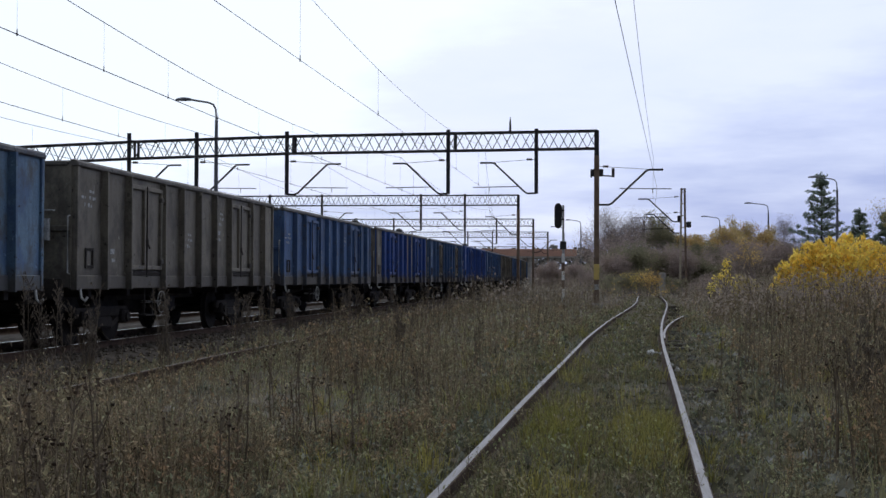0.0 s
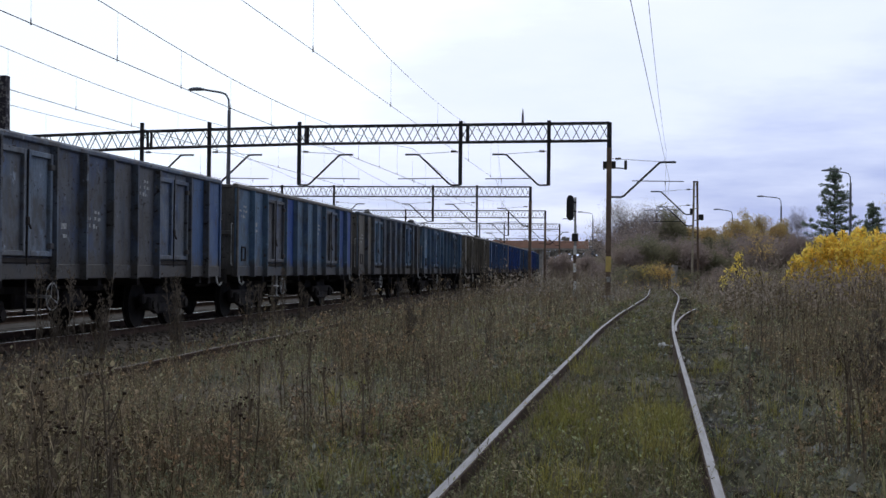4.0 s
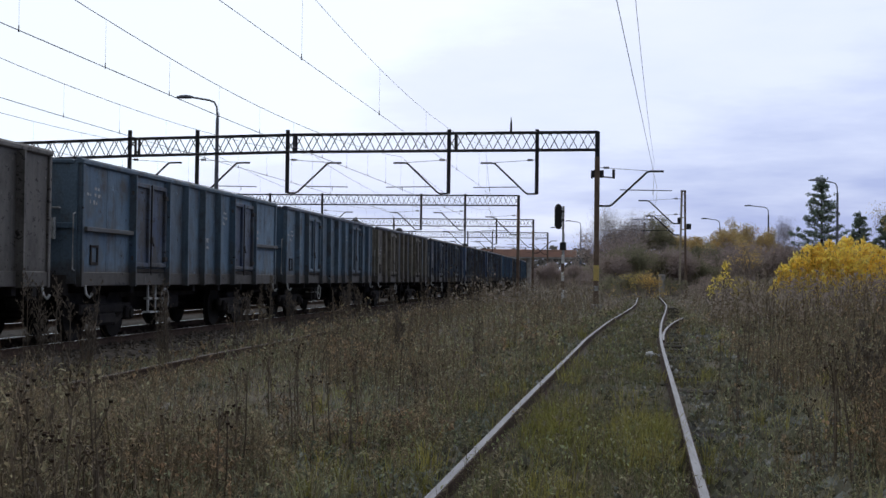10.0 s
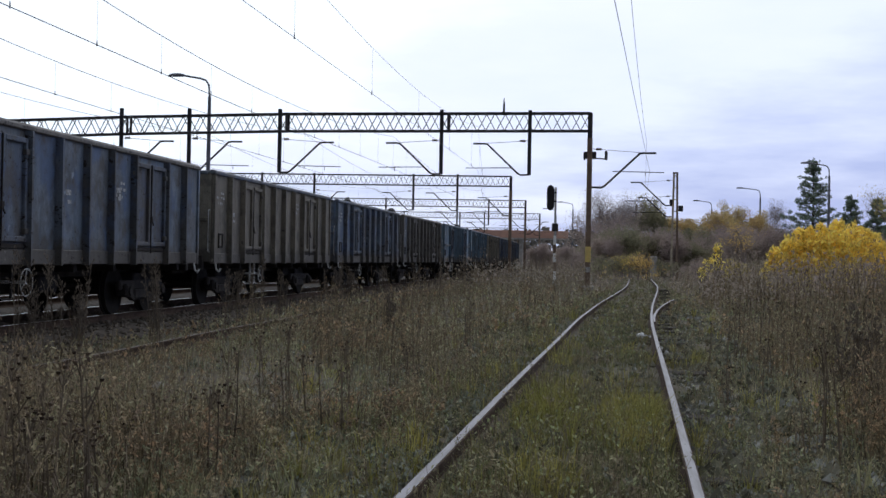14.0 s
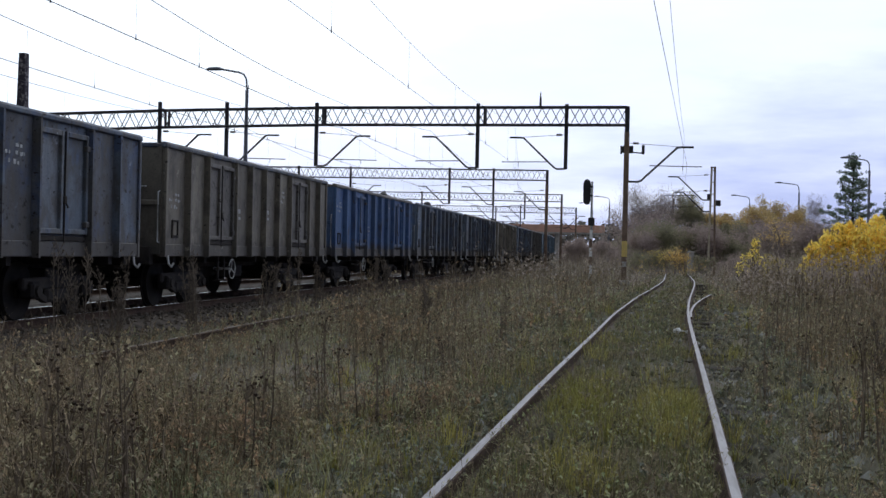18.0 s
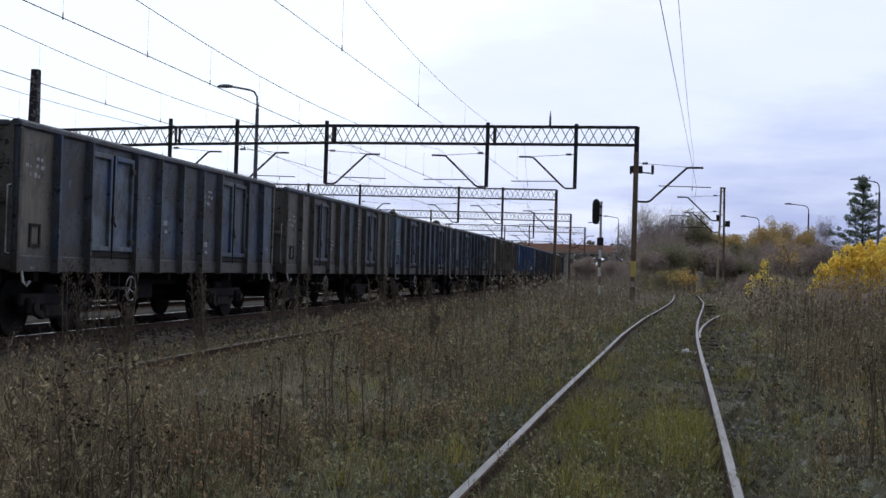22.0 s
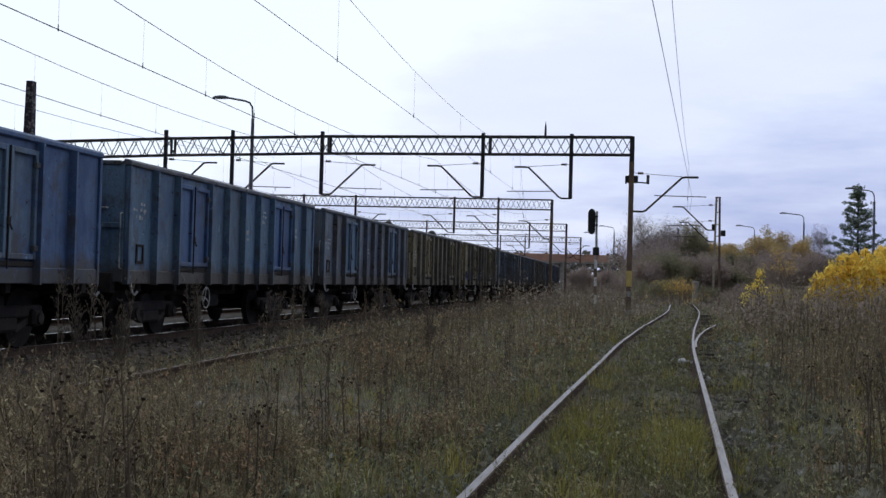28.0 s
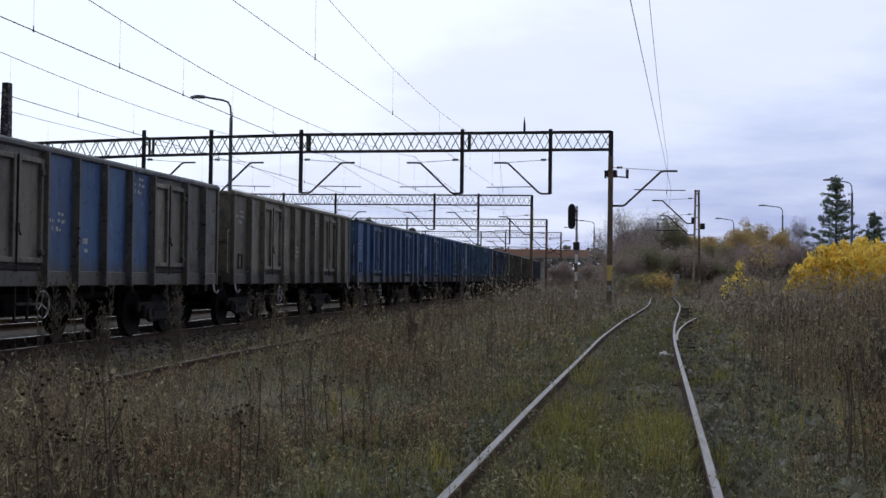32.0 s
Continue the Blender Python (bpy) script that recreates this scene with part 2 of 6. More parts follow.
M_STEEL = mat("gantry_steel_dark", (0.016, 0.017, 0.022), (0.03, 0.028, 0.03), 2.0, 0.75, third=(0.07, 0.042, 0.03), third_at=(0.62, 0.72))
M_POSTRUST = mat("post_weathered_brown", (0.159, 0.112, 0.0842), (0.225, 0.163, 0.122), 2.0, 0.85)
M_CONCRETE = mat("weathered_concrete", (0.42, 0.40, 0.37), (0.29, 0.27, 0.25), 2.5, 0.9, bump=0.5)
M_TANPOST = mat("weathered_tan_concrete", (0.476, 0.406, 0.308), (0.35, 0.294, 0.224), 2.5, 0.9, bump=0.5)
M_DKCONC = mat("dark_mottled_concrete", (0.04, 0.036, 0.045), (0.30, 0.28, 0.27), 9.0, 0.9, bump=0.6, mix=(0.5, 0.66))
M_LAMPGREY = mat("lamp_grey_steel", (0.13, 0.135, 0.16), (0.19, 0.195, 0.22), 2.0, 0.6, 0.2)
M_WIRE = mat("wire_copper_dark", (0.05, 0.045, 0.05), (0.075, 0.065, 0.065), 3, 0.6, 0.3)
M_INSUL = mat("insulator_brown", (0.03, 0.018, 0.014), (0.05, 0.03, 0.02), 8, 0.3)
M_BLACK = mat("signal_black", (0.012, 0.012, 0.014), (0.02, 0.02, 0.022), 6, 0.6)
M_SIGNALWHITE = mat("white_enamel", (0.85, 0.85, 0.83), (0.7, 0.7, 0.68), 8, 0.5)
M_YELLOW = mat("yellow_paint_worn", (0.72, 0.53, 0.16), (0.60, 0.45, 0.16), 6, 0.7)
M_BRICK = mat("red_brown_cladding", (0.62, 0.36, 0.27), (0.52, 0.31, 0.24), 0.6, 0.85)
M_GROUND = mat("soil_and_dead_grass", (0.0862, 0.0713, 0.0529), (0.144, 0.124, 0.092), 1.9, 0.95, bump=1.0, fine=18, third=(0.0897, 0.101, 0.0517), third_at=(0.52, 0.66), third_scale=0.6)
M_STONE = mat("grey_ballast", (0.25, 0.25, 0.232), (0.135, 0.13, 0.108), 2, 0.9, island=0.6, third=(0.11, 0.12, 0.07), third_at=(0.5, 0.62), third_scale=1.1)
M_WEED = mat("dry_weed", (0.39, 0.265, 0.157), (0.344, 0.318, 0.195), 0.75, 0.9, bump=0, island=0.55, trans=0.35, mix=(0.42, 0.58), third=(0.195, 0.145, 0.108), third_at=(0.5, 0.6), third_scale=0.9)
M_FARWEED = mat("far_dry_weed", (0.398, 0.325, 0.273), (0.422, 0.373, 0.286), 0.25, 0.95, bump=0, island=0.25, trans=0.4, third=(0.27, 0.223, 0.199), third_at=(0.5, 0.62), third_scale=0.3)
M_STALK = mat("dead_stalk", (0.184, 0.143, 0.0906), (0.262, 0.207, 0.131), 0.7, 0.9, bump=0, island=0.65)
M_DARKSTALK = mat("dark_dead_stalk", (0.14, 0.11, 0.08), (0.20, 0.155, 0.11), 0.7, 0.9, bump=0, island=0.4)
M_DARKSEED = mat("dark_dead_flower", (0.08, 0.056, 0.038), (0.12, 0.085, 0.06), 3, 0.95, bump=0, island=0.5)
M_TALLWEED = mat("grey_dead_weed", (0.126, 0.103, 0.0797), (0.179, 0.145, 0.111), 2.0, 0.9, bump=0, island=0.4)
M_LOWWEED = mat("low_withered_weed", (0.326, 0.283, 0.177), (0.288, 0.326, 0.164), 0.8, 0.9, bump=0, island=0.55, trans=0.3, mix=(0.4, 0.6), third=(0.188, 0.152, 0.107), third_at=(0.5, 0.6), third_scale=1.2)
M_PALEBLADE = mat("pale_grass_blade", (0.36, 0.33, 0.20), (0.27, 0.27, 0.14), 2.0, 0.8, bump=0, island=0.4, trans=0.3)
M_GRASS = mat("green_grass", (0.215, 0.212, 0.05), (0.30, 0.26, 0.08), 0.9, 0.8, bump=0, island=0.5, trans=0.35)
M_YGRASS = mat("yellowing_grass", (0.34, 0.29, 0.075), (0.25, 0.24, 0.08), 2.0, 0.8, bump=0, island=0.5, trans=0.35)
M_SAGE = mat("grey_green_leaf", (0.20, 0.225, 0.165), (0.27, 0.275, 0.22), 1.4, 0.9, bump=0, island=0.4, trans=0.25, third=(0.14, 0.16, 0.09), third_at=(0.5, 0.62), third_scale=1.0)
M_MOSS = mat("mossy_clod", (0.0978, 0.0943, 0.0598), (0.172, 0.161, 0.121), 3.0, 0.95, bump=0.6, island=0.5)
M_GREYWEED = mat("grey_green_weed", (0.298, 0.318, 0.191), (0.381, 0.348, 0.225), 0.8, 0.9, bump=0, island=0.55, trans=0.35, third=(0.19, 0.165, 0.121), third_at=(0.5, 0.6), third_scale=1.5)
M_STRAW = mat("straw_grass", (0.428, 0.362, 0.22), (0.301, 0.321, 0.167), 0.6, 0.85, bump=0, island=0.6, trans=0.35, mix=(0.42, 0.58), third=(0.22, 0.177, 0.12), third_at=(0.5, 0.64), third_scale=0.8)
M_SIDING = mat("siding_grass", (0.203, 0.171, 0.106), (0.165, 0.179, 0.0773), 0.9, 0.9, bump=0, island=0.6, trans=0.35)
M_BARK = mat("bark_grey_brown", (0.06, 0.05, 0.045), (0.10, 0.085, 0.075), 3, 0.95, bump=0.6)
M_YLEAF = mat("yellow_leaf", (0.95, 0.80, 0.22), (0.90, 0.70, 0.15), 0.6, 0.7, bump=0, island=0.35, trans=0.55, third=(0.80, 0.54, 0.10), third_at=(0.6, 0.7), third_scale=0.8)
M_OLEAF = mat("ochre_leaf", (0.6, 0.454, 0.22), (0.493, 0.44, 0.226), 0.12, 0.85, bump=0, island=0.2, trans=0.55, third=(0.614, 0.374, 0.16), third_at=(0.5, 0.6), third_scale=0.16)
M_BLEAF = mat("brown_leaf", (0.38, 0.305, 0.281), (0.426, 0.348, 0.286), 0.3, 0.95, bump=0, island=0.15, trans=0.5)
M_OLIVE = mat("olive_leaf", (0.29, 0.277, 0.182), (0.338, 0.304, 0.189), 0.3, 0.9, bump=0, island=0.2, trans=0.5)
M_YOLIVE = mat("yellowing_leaf", (0.552, 0.432, 0.156), (0.432, 0.384, 0.18), 0.5, 0.85, bump=0, island=0.3, trans=0.5)
M_ORANGE = mat("orange_leaf", (0.72, 0.52, 0.20), (0.62, 0.42, 0.17), 0.5, 0.85, bump=0, island=0.3, trans=0.5)
M_PINE = mat("pine_needles", (0.187, 0.237, 0.182), (0.253, 0.303, 0.226), 0.8, 0.85, bump=0, island=0.3, trans=0.35)
M_TWIG = mat("bare_twig", (0.257, 0.209, 0.196), (0.331, 0.281, 0.257), 0.8, 0.95, bump=0, island=0.25)
M_FARWOOD = mat("far_woods", (0.13, 0.12, 0.11), (0.16, 0.145, 0.12), 0.15, 0.95, bump=0, island=0.35)
M_LITTER = mat("white_plastic_litter", (0.75, 0.75, 0.73), (0.55, 0.55, 0.53), 12, 0.5)


# ---------------------------------------------------------------- mesh helpers
def box(bm, x0, y0, z0, x1, y1, z1, bevel=0.0):
    r = bmesh.ops.create_cube(bm, size=1.0)
    vs = r["verts"]
    for v in vs:
        v.co = Vector(((x0 + x1) / 2 + v.co.x * (x1 - x0), (y0 + y1) / 2 + v.co.y * (y1 - y0), (z0 + z1) / 2 + v.co.z * (z1 - z0)))
    if bevel:
        es = list({e for v in vs for e in v.link_edges})
        bmesh.ops.bevel(bm, geom=es, offset=bevel, segments=1, affect="EDGES")
    return vs


def bar(bm, a, b, w, h=None, sides=4, taper=1.0):
    """A straight bar from a to b; square (sides 4, w by h) or round."""
    a, b = Vector(a), Vector(b)
    d = (b - a)
    q = d.to_track_quat("Z", "Y")
    h = h or w
    rings = []
    for p, k in ((a, 1.0), (b, taper)):
        ring = []
        for i in range(sides):
            an = 2 * math.pi * (i + 0.5) / sides
            f = 0.7071 if sides == 4 else 0.5
            ring.append(bm.verts.new(p + q @ Vector((math.cos(an) * w * f * k, math.sin(an) * h * f * k, 0))))
        rings.append(ring)
    for i in range(sides):
        j = (i + 1) % sides
        bm.faces.new((rings[0][i], rings[0][j], rings[1][j], rings[1][i]))
    bm.faces.new(rings[0][::-1])
    bm.faces.new(rings[1])


def tube(bm, pts, radii, sides=6):
    """A tube through points; radii a number or a list."""
    pts = [Vector(p) for p in pts]
    if not isinstance(radii, (list, tuple)):
        radii = [radii] * len(pts)
    rings = []
    for i, p in enumerate(pts):
        d = pts[min(i + 1, len(pts) - 1)] - pts[max(i - 1, 0)]
        q = d.to_track_quat("Z", "Y")
        rings.append([bm.verts.new(p + q @ Vector((math.cos(2 * math.pi * k / sides) * radii[i], math.sin(2 * math.pi * k / sides) * radii[i], 0))) for k in range(sides)])
    for r0, r1 in zip(rings, rings[1:]):
        for k in range(sides):
            j = (k + 1) % sides
            bm.faces.new((r0[k], r0[j], r1[j], r1[k]))
    bm.faces.new(rings[0][::-1])
    bm.faces.new(rings[-1])


def mesh_of(bm, name, material, smooth=False):
    me = bpy.data.meshes.new(name)
    bmesh.ops.recalc_face_normals(bm, faces=bm.faces) if len(bm.faces) < 20000 else None
    bm.to_mesh(me)
    bm.free()
    me.materials.append(material)
    if smooth:
        me.shade_smooth()
    return me


def part(name, data, material=None, parent=None, label="", at=None, smooth=False):
    """Links a bmesh or a ready mesh as one object under its thing."""
    me = mesh_of(data, name, material, smooth) if isinstance(data, bmesh.types.BMesh) else data
    ob = new(name, me)
    ob.parent = parent
    if at is not None:
        ob.matrix_basis = at
    if label:
        tagged(ob, label)
    return ob


def thing(name, label, category, group="", kind="", at=None):
    ob = tagged(new(name), label, category, group, kind)
    ob.empty_display_size = 0.3
    if at is not None:
        ob.matrix_basis = at
    return ob


def raw(name, verts, faces, material):
    me = bpy.data.meshes.new(name)
    me.from_pydata(verts, [], faces)
    me.materials.append(material)
    return new(name, me)

# ---------------------------------------------------------------- lie of the land
def smooth01(u):
    u = min(1.0, max(0.0, u))
    return u * u * (3 - 2 * u)


def train_x(y):
    """Centre of the goods train's track; it swings to the left far away."""
    x = -9.96 - 0.05 * smooth01((30 - y) / 20) + 0.78 * smooth01((y - 28) / 62)
    return x - max(0.0, y - 122) ** 2 / 1000.0


def near_x(y):
    """Centre of the overgrown track beside which the camera stands."""
    return -0.40 + 0.0375 * y + 0.80 * smooth01((y - 22) / 45) + (-0.5 * smooth01((y - 84) / 30))


def ground_z(x, y):
    z = -0.17 + 0.06 * noise.noise(Vector((x * 0.35, y * 0.35, 0))) + 0.10 * noise.noise(Vector((x * 0.06, y * 0.06, 3)))
    d = abs(x - near_x(y)) if 0 < y < 120 else 9
    if d < 1.6:
        z = (-0.205 if x > near_x(y) + 0.72 else -0.13) + (z + 0.17) * 0.35
    z += 0.30 * smooth01((x - near_x(y) - 2.2) / 5.0) * smooth01((150 - y) / 60)
    if x < -4.0:
        z += -0.10 * smooth01((-4.0 - x) / 2.5)
    return z


def build_ground():
    xs = np.concatenate([np.linspace(-3000, -120, 8), np.linspace(-80, -24, 14), np.linspace(-20, 20, 101), np.linspace(24, 80, 14), np.linspace(120, 3000, 8)])
    ys = np.concatenate([np.linspace(-600, -40, 6), np.linspace(-20, 0, 8), np.linspace(1, 60, 119), np.linspace(63, 200, 46), np.linspace(260, 4500, 12)])
    verts = [(x, y, ground_z(x, y)) for y in ys for x in xs]
    w = len(xs)
    faces = [(j * w + i, j * w + i + 1, (j + 1) * w + i + 1, (j + 1) * w + i) for j in range(len(ys) - 1) for i in range(w - 1)]
    g = raw("ground", verts, faces, M_GROUND)
    g.data.shade_smooth()
    tagged(g, "dark soil overgrown with dead brown grass", "ground", kind="structure")


build_ground()

RAIL = [(-0.065, -0.15), (0.065, -0.15), (0.06, -0.135), (0.012, -0.12), (0.012, -0.04), (0.036, -0.032), (0.036, -0.006), (0.027, 0.0), (-0.027, 0.0), (-0.036, -0.006), (-0.036, -0.032), (-0.012, -0.04), (-0.012, -0.12), (-0.06, -0.135)]


def rail(parent, fx, y0, y1, step=2.0, z=0.0, sag=0.0):
    """One rail along x = fx(y); polished head, rusty web and foot."""
    n = max(2, int((y1 - y0) / step) + 1)
    ys = np.linspace(y0, y1, n)
    verts, faces, mats = [], [], []
    for y in ys:
        zz = z + sag * noise.noise(Vector((fx(y) * 0.1, y * 0.12, 9)))
        for dx, dz in RAIL:
            verts.append((fx(y) + dx, y, zz + dz))
    k = len(RAIL)
    for j in range(n - 1):
        for i in range(k):
            i2 = (i + 1) % k
            faces.append((j * k + i, j * k + i2, (j + 1) * k + i2, (j + 1) * k + i))
            mats.append(0 if i == 7 else 1)
    faces.append(tuple(range(k))[::-1]); mats.append(1)
    faces.append(tuple(range((n - 1) * k, n * k))); mats.append(1)
    ob = raw("rail", verts, faces, M_RAILTOP)
    ob.data.materials.append(M_RAILRUST)
    ob.data.polygons.foreach_set("material_index", mats)
    ob.parent = parent
    return ob


@lru_cache(None)
def sleeper_mesh():
    bm = bmesh.new()
    box(bm, -1.30, -0.12, -0.30, 1.30, 0.12, -0.135, 0.015)
    return mesh_of(bm, "sleeper", M_SLEEPER)


def track(label, fx, y0, y1, rails_z=0.0, sleepers=(), sag=0.0, rusty=False, bright=False, sunk=0.0):
    t = thing("railway_track", label, "railway track", "tracks of the yard", "structure")
    for s in (-0.755, 0.755):
        r = rail(t, lambda y, s=s: fx(y) + s, y0, y1, z=rails_z - (sunk if s > 0 else 0.0), sag=sag)
        if rusty:
            r.data.materials[0] = M_OLDHEAD
        if bright:
            r.data.materials[0] = M_SHINE
    for y in sleepers:
        part("sleeper", sleeper_mesh(), parent=t, at=pose(fx(y) + random.uniform(-0.06, 0.06), y + random.uniform(-0.09, 0.09), rails_z + random.uniform(-0.07, 0.0), random.uniform(-4, 4), random.uniform(-1.5, 1.5), random.uniform(-5, 5)))
    return t


near_track = track("rusty overgrown siding with worn bright rail heads", near_x, -15, 118, sleepers=np.arange(2.5, 62, 0.66), sag=0.03)
rail(near_track, lambda y: near_x(y) + 0.755 + 0.04 + 0.9 * ((y - 25.0) / 15.5) ** 2 * 0.62, 25.4, 41)
TRACK2 = lambda y: -5.69 - 0.0105 * (min(y, 60) - 11) - 3.4 * min(1.0, max(0.0, (y - 60) / 46))
track("disused track almost hidden in dead grass", TRACK2, 2, 95, -0.15, sag=0.05, rusty=True, sunk=0.13)
track("main track under the goods train on dark ballast", train_x, -120, 420, 0.0, np.arange(4, 60, 0.62), bright=True)
for off in (4.5, 9.2, 13.6):
    track("parallel station track behind the goods train", lambda y, o=off: train_x(y) - o, -60, 400, 0.0, bright=True)


def ballast_bed(off, label):
    """Low bank of stones under a track."""
    ys = np.arange(-60, 261, 4.0)
    prof = ((-2.7, -0.42), (-1.75, -0.15), (0.0, -0.145), (1.75, -0.15), (2.7, -0.42))
    V = [(train_x(y) - off + dx, y, z + 0.012 * noise.noise(Vector((dx, y * 0.4, 3)))) for y in ys for dx, z in prof]
    F = [(j * 5 + i, j * 5 + i + 1, j * 5 + i + 6, j * 5 + i + 5) for j in range(len(ys) - 1) for i in range(4)]
    tagged(raw("ballast_bed", V, F, M_BED), label, "ballast", kind="structure")


ballast_bed(0, "dark oily ballast bank under the goods train")
for off in (4.5, 9.2, 13.6):
    ballast_bed(off, "dark ballast bank under a parallel station track")

# ---------------------------------------------------------------- goods wagons
BODY, PITCH = 12.27, 13.45
HB = BODY / 2
Z0, Z1, Z2 = 0.98, 3.03, 3.14   # foot of the side, underside and top of the rim
HW = 1.45
PAN = 1.09
DOOR = (BODY - 8 * PAN) / 2
STAKES = [-HB + v for v in (0, PAN, 2 * PAN, 2 * PAN + DOOR, 3 * PAN + DOOR, 4 * PAN + DOOR, 5 * PAN + DOOR, 6 * PAN + DOOR, 6 * PAN + 2 * DOOR, 7 * PAN + 2 * DOOR, BODY)]
DOORS = [(STAKES[2] + STAKES[3]) / 2, (STAKES[7] + STAKES[8]) / 2]


@lru_cache(None)
def wagon_mesh(kind):
    bm = bmesh.new()
    mt = PAINTS["brown"]
    if kind == "side_wall":
        box(bm, -0.02, -HB + 0.03, Z0 + 0.17, 0.02, HB - 0.03, Z1)
    elif kind in ("side_panel", "door_bay"):
        w = (PAN if kind == "side_panel" else DOOR) / 2 - 0.004
        box(bm, -0.02, -w, Z0 + 0.17, 0.02, w, Z1)
        if kind == "side_panel":   # shallow dent pressed into the sheet
            box(bm, 0.0, -w + 0.07, Z0 + 0.26, 0.0215, w - 0.07, Z1 - 0.05)
    elif kind == "end_ledge":
        box(bm, 0.018, -2 * PAN + 0.06, -0.04, 0.12, -0.06, 0.04, 0.01)
    elif kind == "side_sill":
        box(bm, -0.035, -HB + 0.02, Z0 + 0.015, 0.045, HB - 0.02, Z0 + 0.25, 0.012)
        box(bm, -0.1, -HB + 0.02, Z0 + 0.02, 0.03, HB - 0.02, Z0 + 0.05)
    elif kind == "stake":      # pressed channel, wide at the foot, splayed flanges
        for z0, z1, d0, d1 in ((Z0, Z1, 0.135, 0.125),):
            w = 0.034
            vs = [bm.verts.new(c) for c in ((0, -w, z0), (d0, -w * 0.8, z0), (d0, w * 0.8, z0), (0, w, z0), (0, -w, z1), (d1, -w * 0.8, z1), (d1, w * 0.8, z1), (0, w, z1))]
            for f in ((0, 1, 5, 4), (1, 2, 6, 5), (2, 3, 7, 6), (3, 0, 4, 7), (0, 3, 2, 1), (4, 5, 6, 7)):
                bm.faces.new([vs[i] for i in f])
    elif kind == "corner_post":
        box(bm, -0.05, -0.04, Z0, 0.06, 0.05, Z1, 0.01)
    elif kind == "top_rim":
        for s in (-1, 1):
            x = s * (HW - 0.02)
            box(bm, x - 0.08, -HB - 0.02, Z1, x + 0.09, HB + 0.02, Z2 - 0.02, 0.02)
            box(bm, x - 0.045, -HB - 0.02, Z2 - 0.03, x + 0.05, HB + 0.02, Z2, 0.012)
        for s in (-1, 1):
            y = s * HB
            box(bm, -HW + 0.09, y - 0.06, Z1 + 0.003, HW - 0.11, y + 0.06, Z2 - 0.022, 0.02)
    elif kind == "end_wall":
        box(bm, -HW + 0.04, -0.02, Z0 + 0.05, HW - 0.04, 0.02, Z1 + 0.02)
    elif kind == "end_rib":
        box(bm, -0.05, 0.018, Z0 + 0.1, 0.05, 0.10, Z1, 0.015)
    elif kind == "end_beam":
        box(bm, -HW + 0.06, 0.018, 1.95, HW - 0.06, 0.07, 2.05, 0.015)
    elif kind == "floor":
        box(bm, -HW + 0.05, -HB + 0.04, Z0 + 0.1, HW - 0.05, HB - 0.04, Z0 + 0.19)
    elif kind == "door_leaf":
        w = DOOR / 2 - 0.085
        box(bm, 0.018, -w / 2, Z0 + 0.37, 0.034, w / 2, Z1 - 0.13)
        t = 0.08
        lo, hi = Z0 + 0.36, Z1 - 0.12
        for a in ((-w / 2, lo, -w / 2 + t, hi), (w / 2 - t, lo, w / 2, hi), (-w / 2 + t, lo, w / 2 - t, lo + t), (-w / 2 + t, hi - t, w / 2 - t, hi)):
            box(bm, 0.03, a[0] + 0.001, a[1], 0.09, a[2] - 0.001, a[3], 0.008)
    elif kind == "door_flap":   # dark strip: shade of the recess below the leaves, put into colour
        box(bm, 0.018, -DOOR / 2 + 0.06, Z0 + 0.255, 0.06, DOOR / 2 - 0.06, Z0 + 0.33, 0.008)
        mt = M_UNDER
    elif kind == "door_post":
        box(bm, 0.015, -0.03, Z0 + 0.2, 0.075, 0.03, Z1 - 0.01, 0.008)
    elif kind == "door_lock":
        bar(bm, (0.095, 0.0, 1.2), (0.095, 0.0, Z1 - 0.12), 0.024, sides=6)
        box(bm, 0.07, -0.04, 1.80, 0.12, 0.04, 1.92, 0.01)
        bar(bm, (0.11, 0.0, 1.84), (0.13, 0.045, 1.74), 0.02)
        mt = M_UNDER
    elif kind == "door_hinge":
        box(bm, 0.04, -0.09, -0.045, 0.11, 0.09, 0.045, 0.01)
    elif kind == "label_panel":
        for y0, z0, y1, z1 in ((-0.16, 0, 0.16, 0.05), (-0.16, 0.30, 0.16, 0.34), (-0.16, 0.05, -0.11, 0.30), (0.12, 0.05, 0.16, 0.30)):
            box(bm, 0.021, y0, z0, 0.045, y1, z1)
        mt = M_UNDER
    elif kind == "lettering":
        rnd = random.Random(5)
        for z, w0 in ((0.5, 0.5), (0.38, 0.62), (0.26, 0.4)):
            y = -w0 / 2
            while y < w0 / 2:
                w, h, dz = rnd.uniform(0.02, 0.09), rnd.uniform(0.045, 0.08), rnd.uniform(-0.012, 0.012)
                if rnd.random() < 0.8:
                    box(bm, 0.0222, y, z + dz, 0.0262, y + w, z + dz + h)
                y += w + rnd.uniform(0.015, 0.07)
        mt = M_FADED
    elif kind == "chalk_mark":
        for z, y, w, h in ((0.0, -0.12, 0.2, 0.09), (-0.14, -0.05, 0.14, 0.06)):
            box(bm, 0.0222, y, z, 0.0262, y + w, z + h)
        mt = M_FADED
    elif kind == "end_plate":
        box(bm, -0.14, -0.2, -0.18, 0.14, -0.104, 0.18)
        mt = M_FADED
    elif kind == "warning_plate":
        box(bm, -0.11, -0.12, -0.1, 0.11, -0.104, 0.1)
        mt = M_FADED
    elif kind == "warning_triangle":
        f = [[bm.verts.new((x, y, z)) for x, z in ((-0.12, -0.1), (0.12, -0.1), (0, 0.11))] for y in (-0.125, -0.105)]
        bm.faces.new(f[0]); bm.faces.new(f[1][::-1])
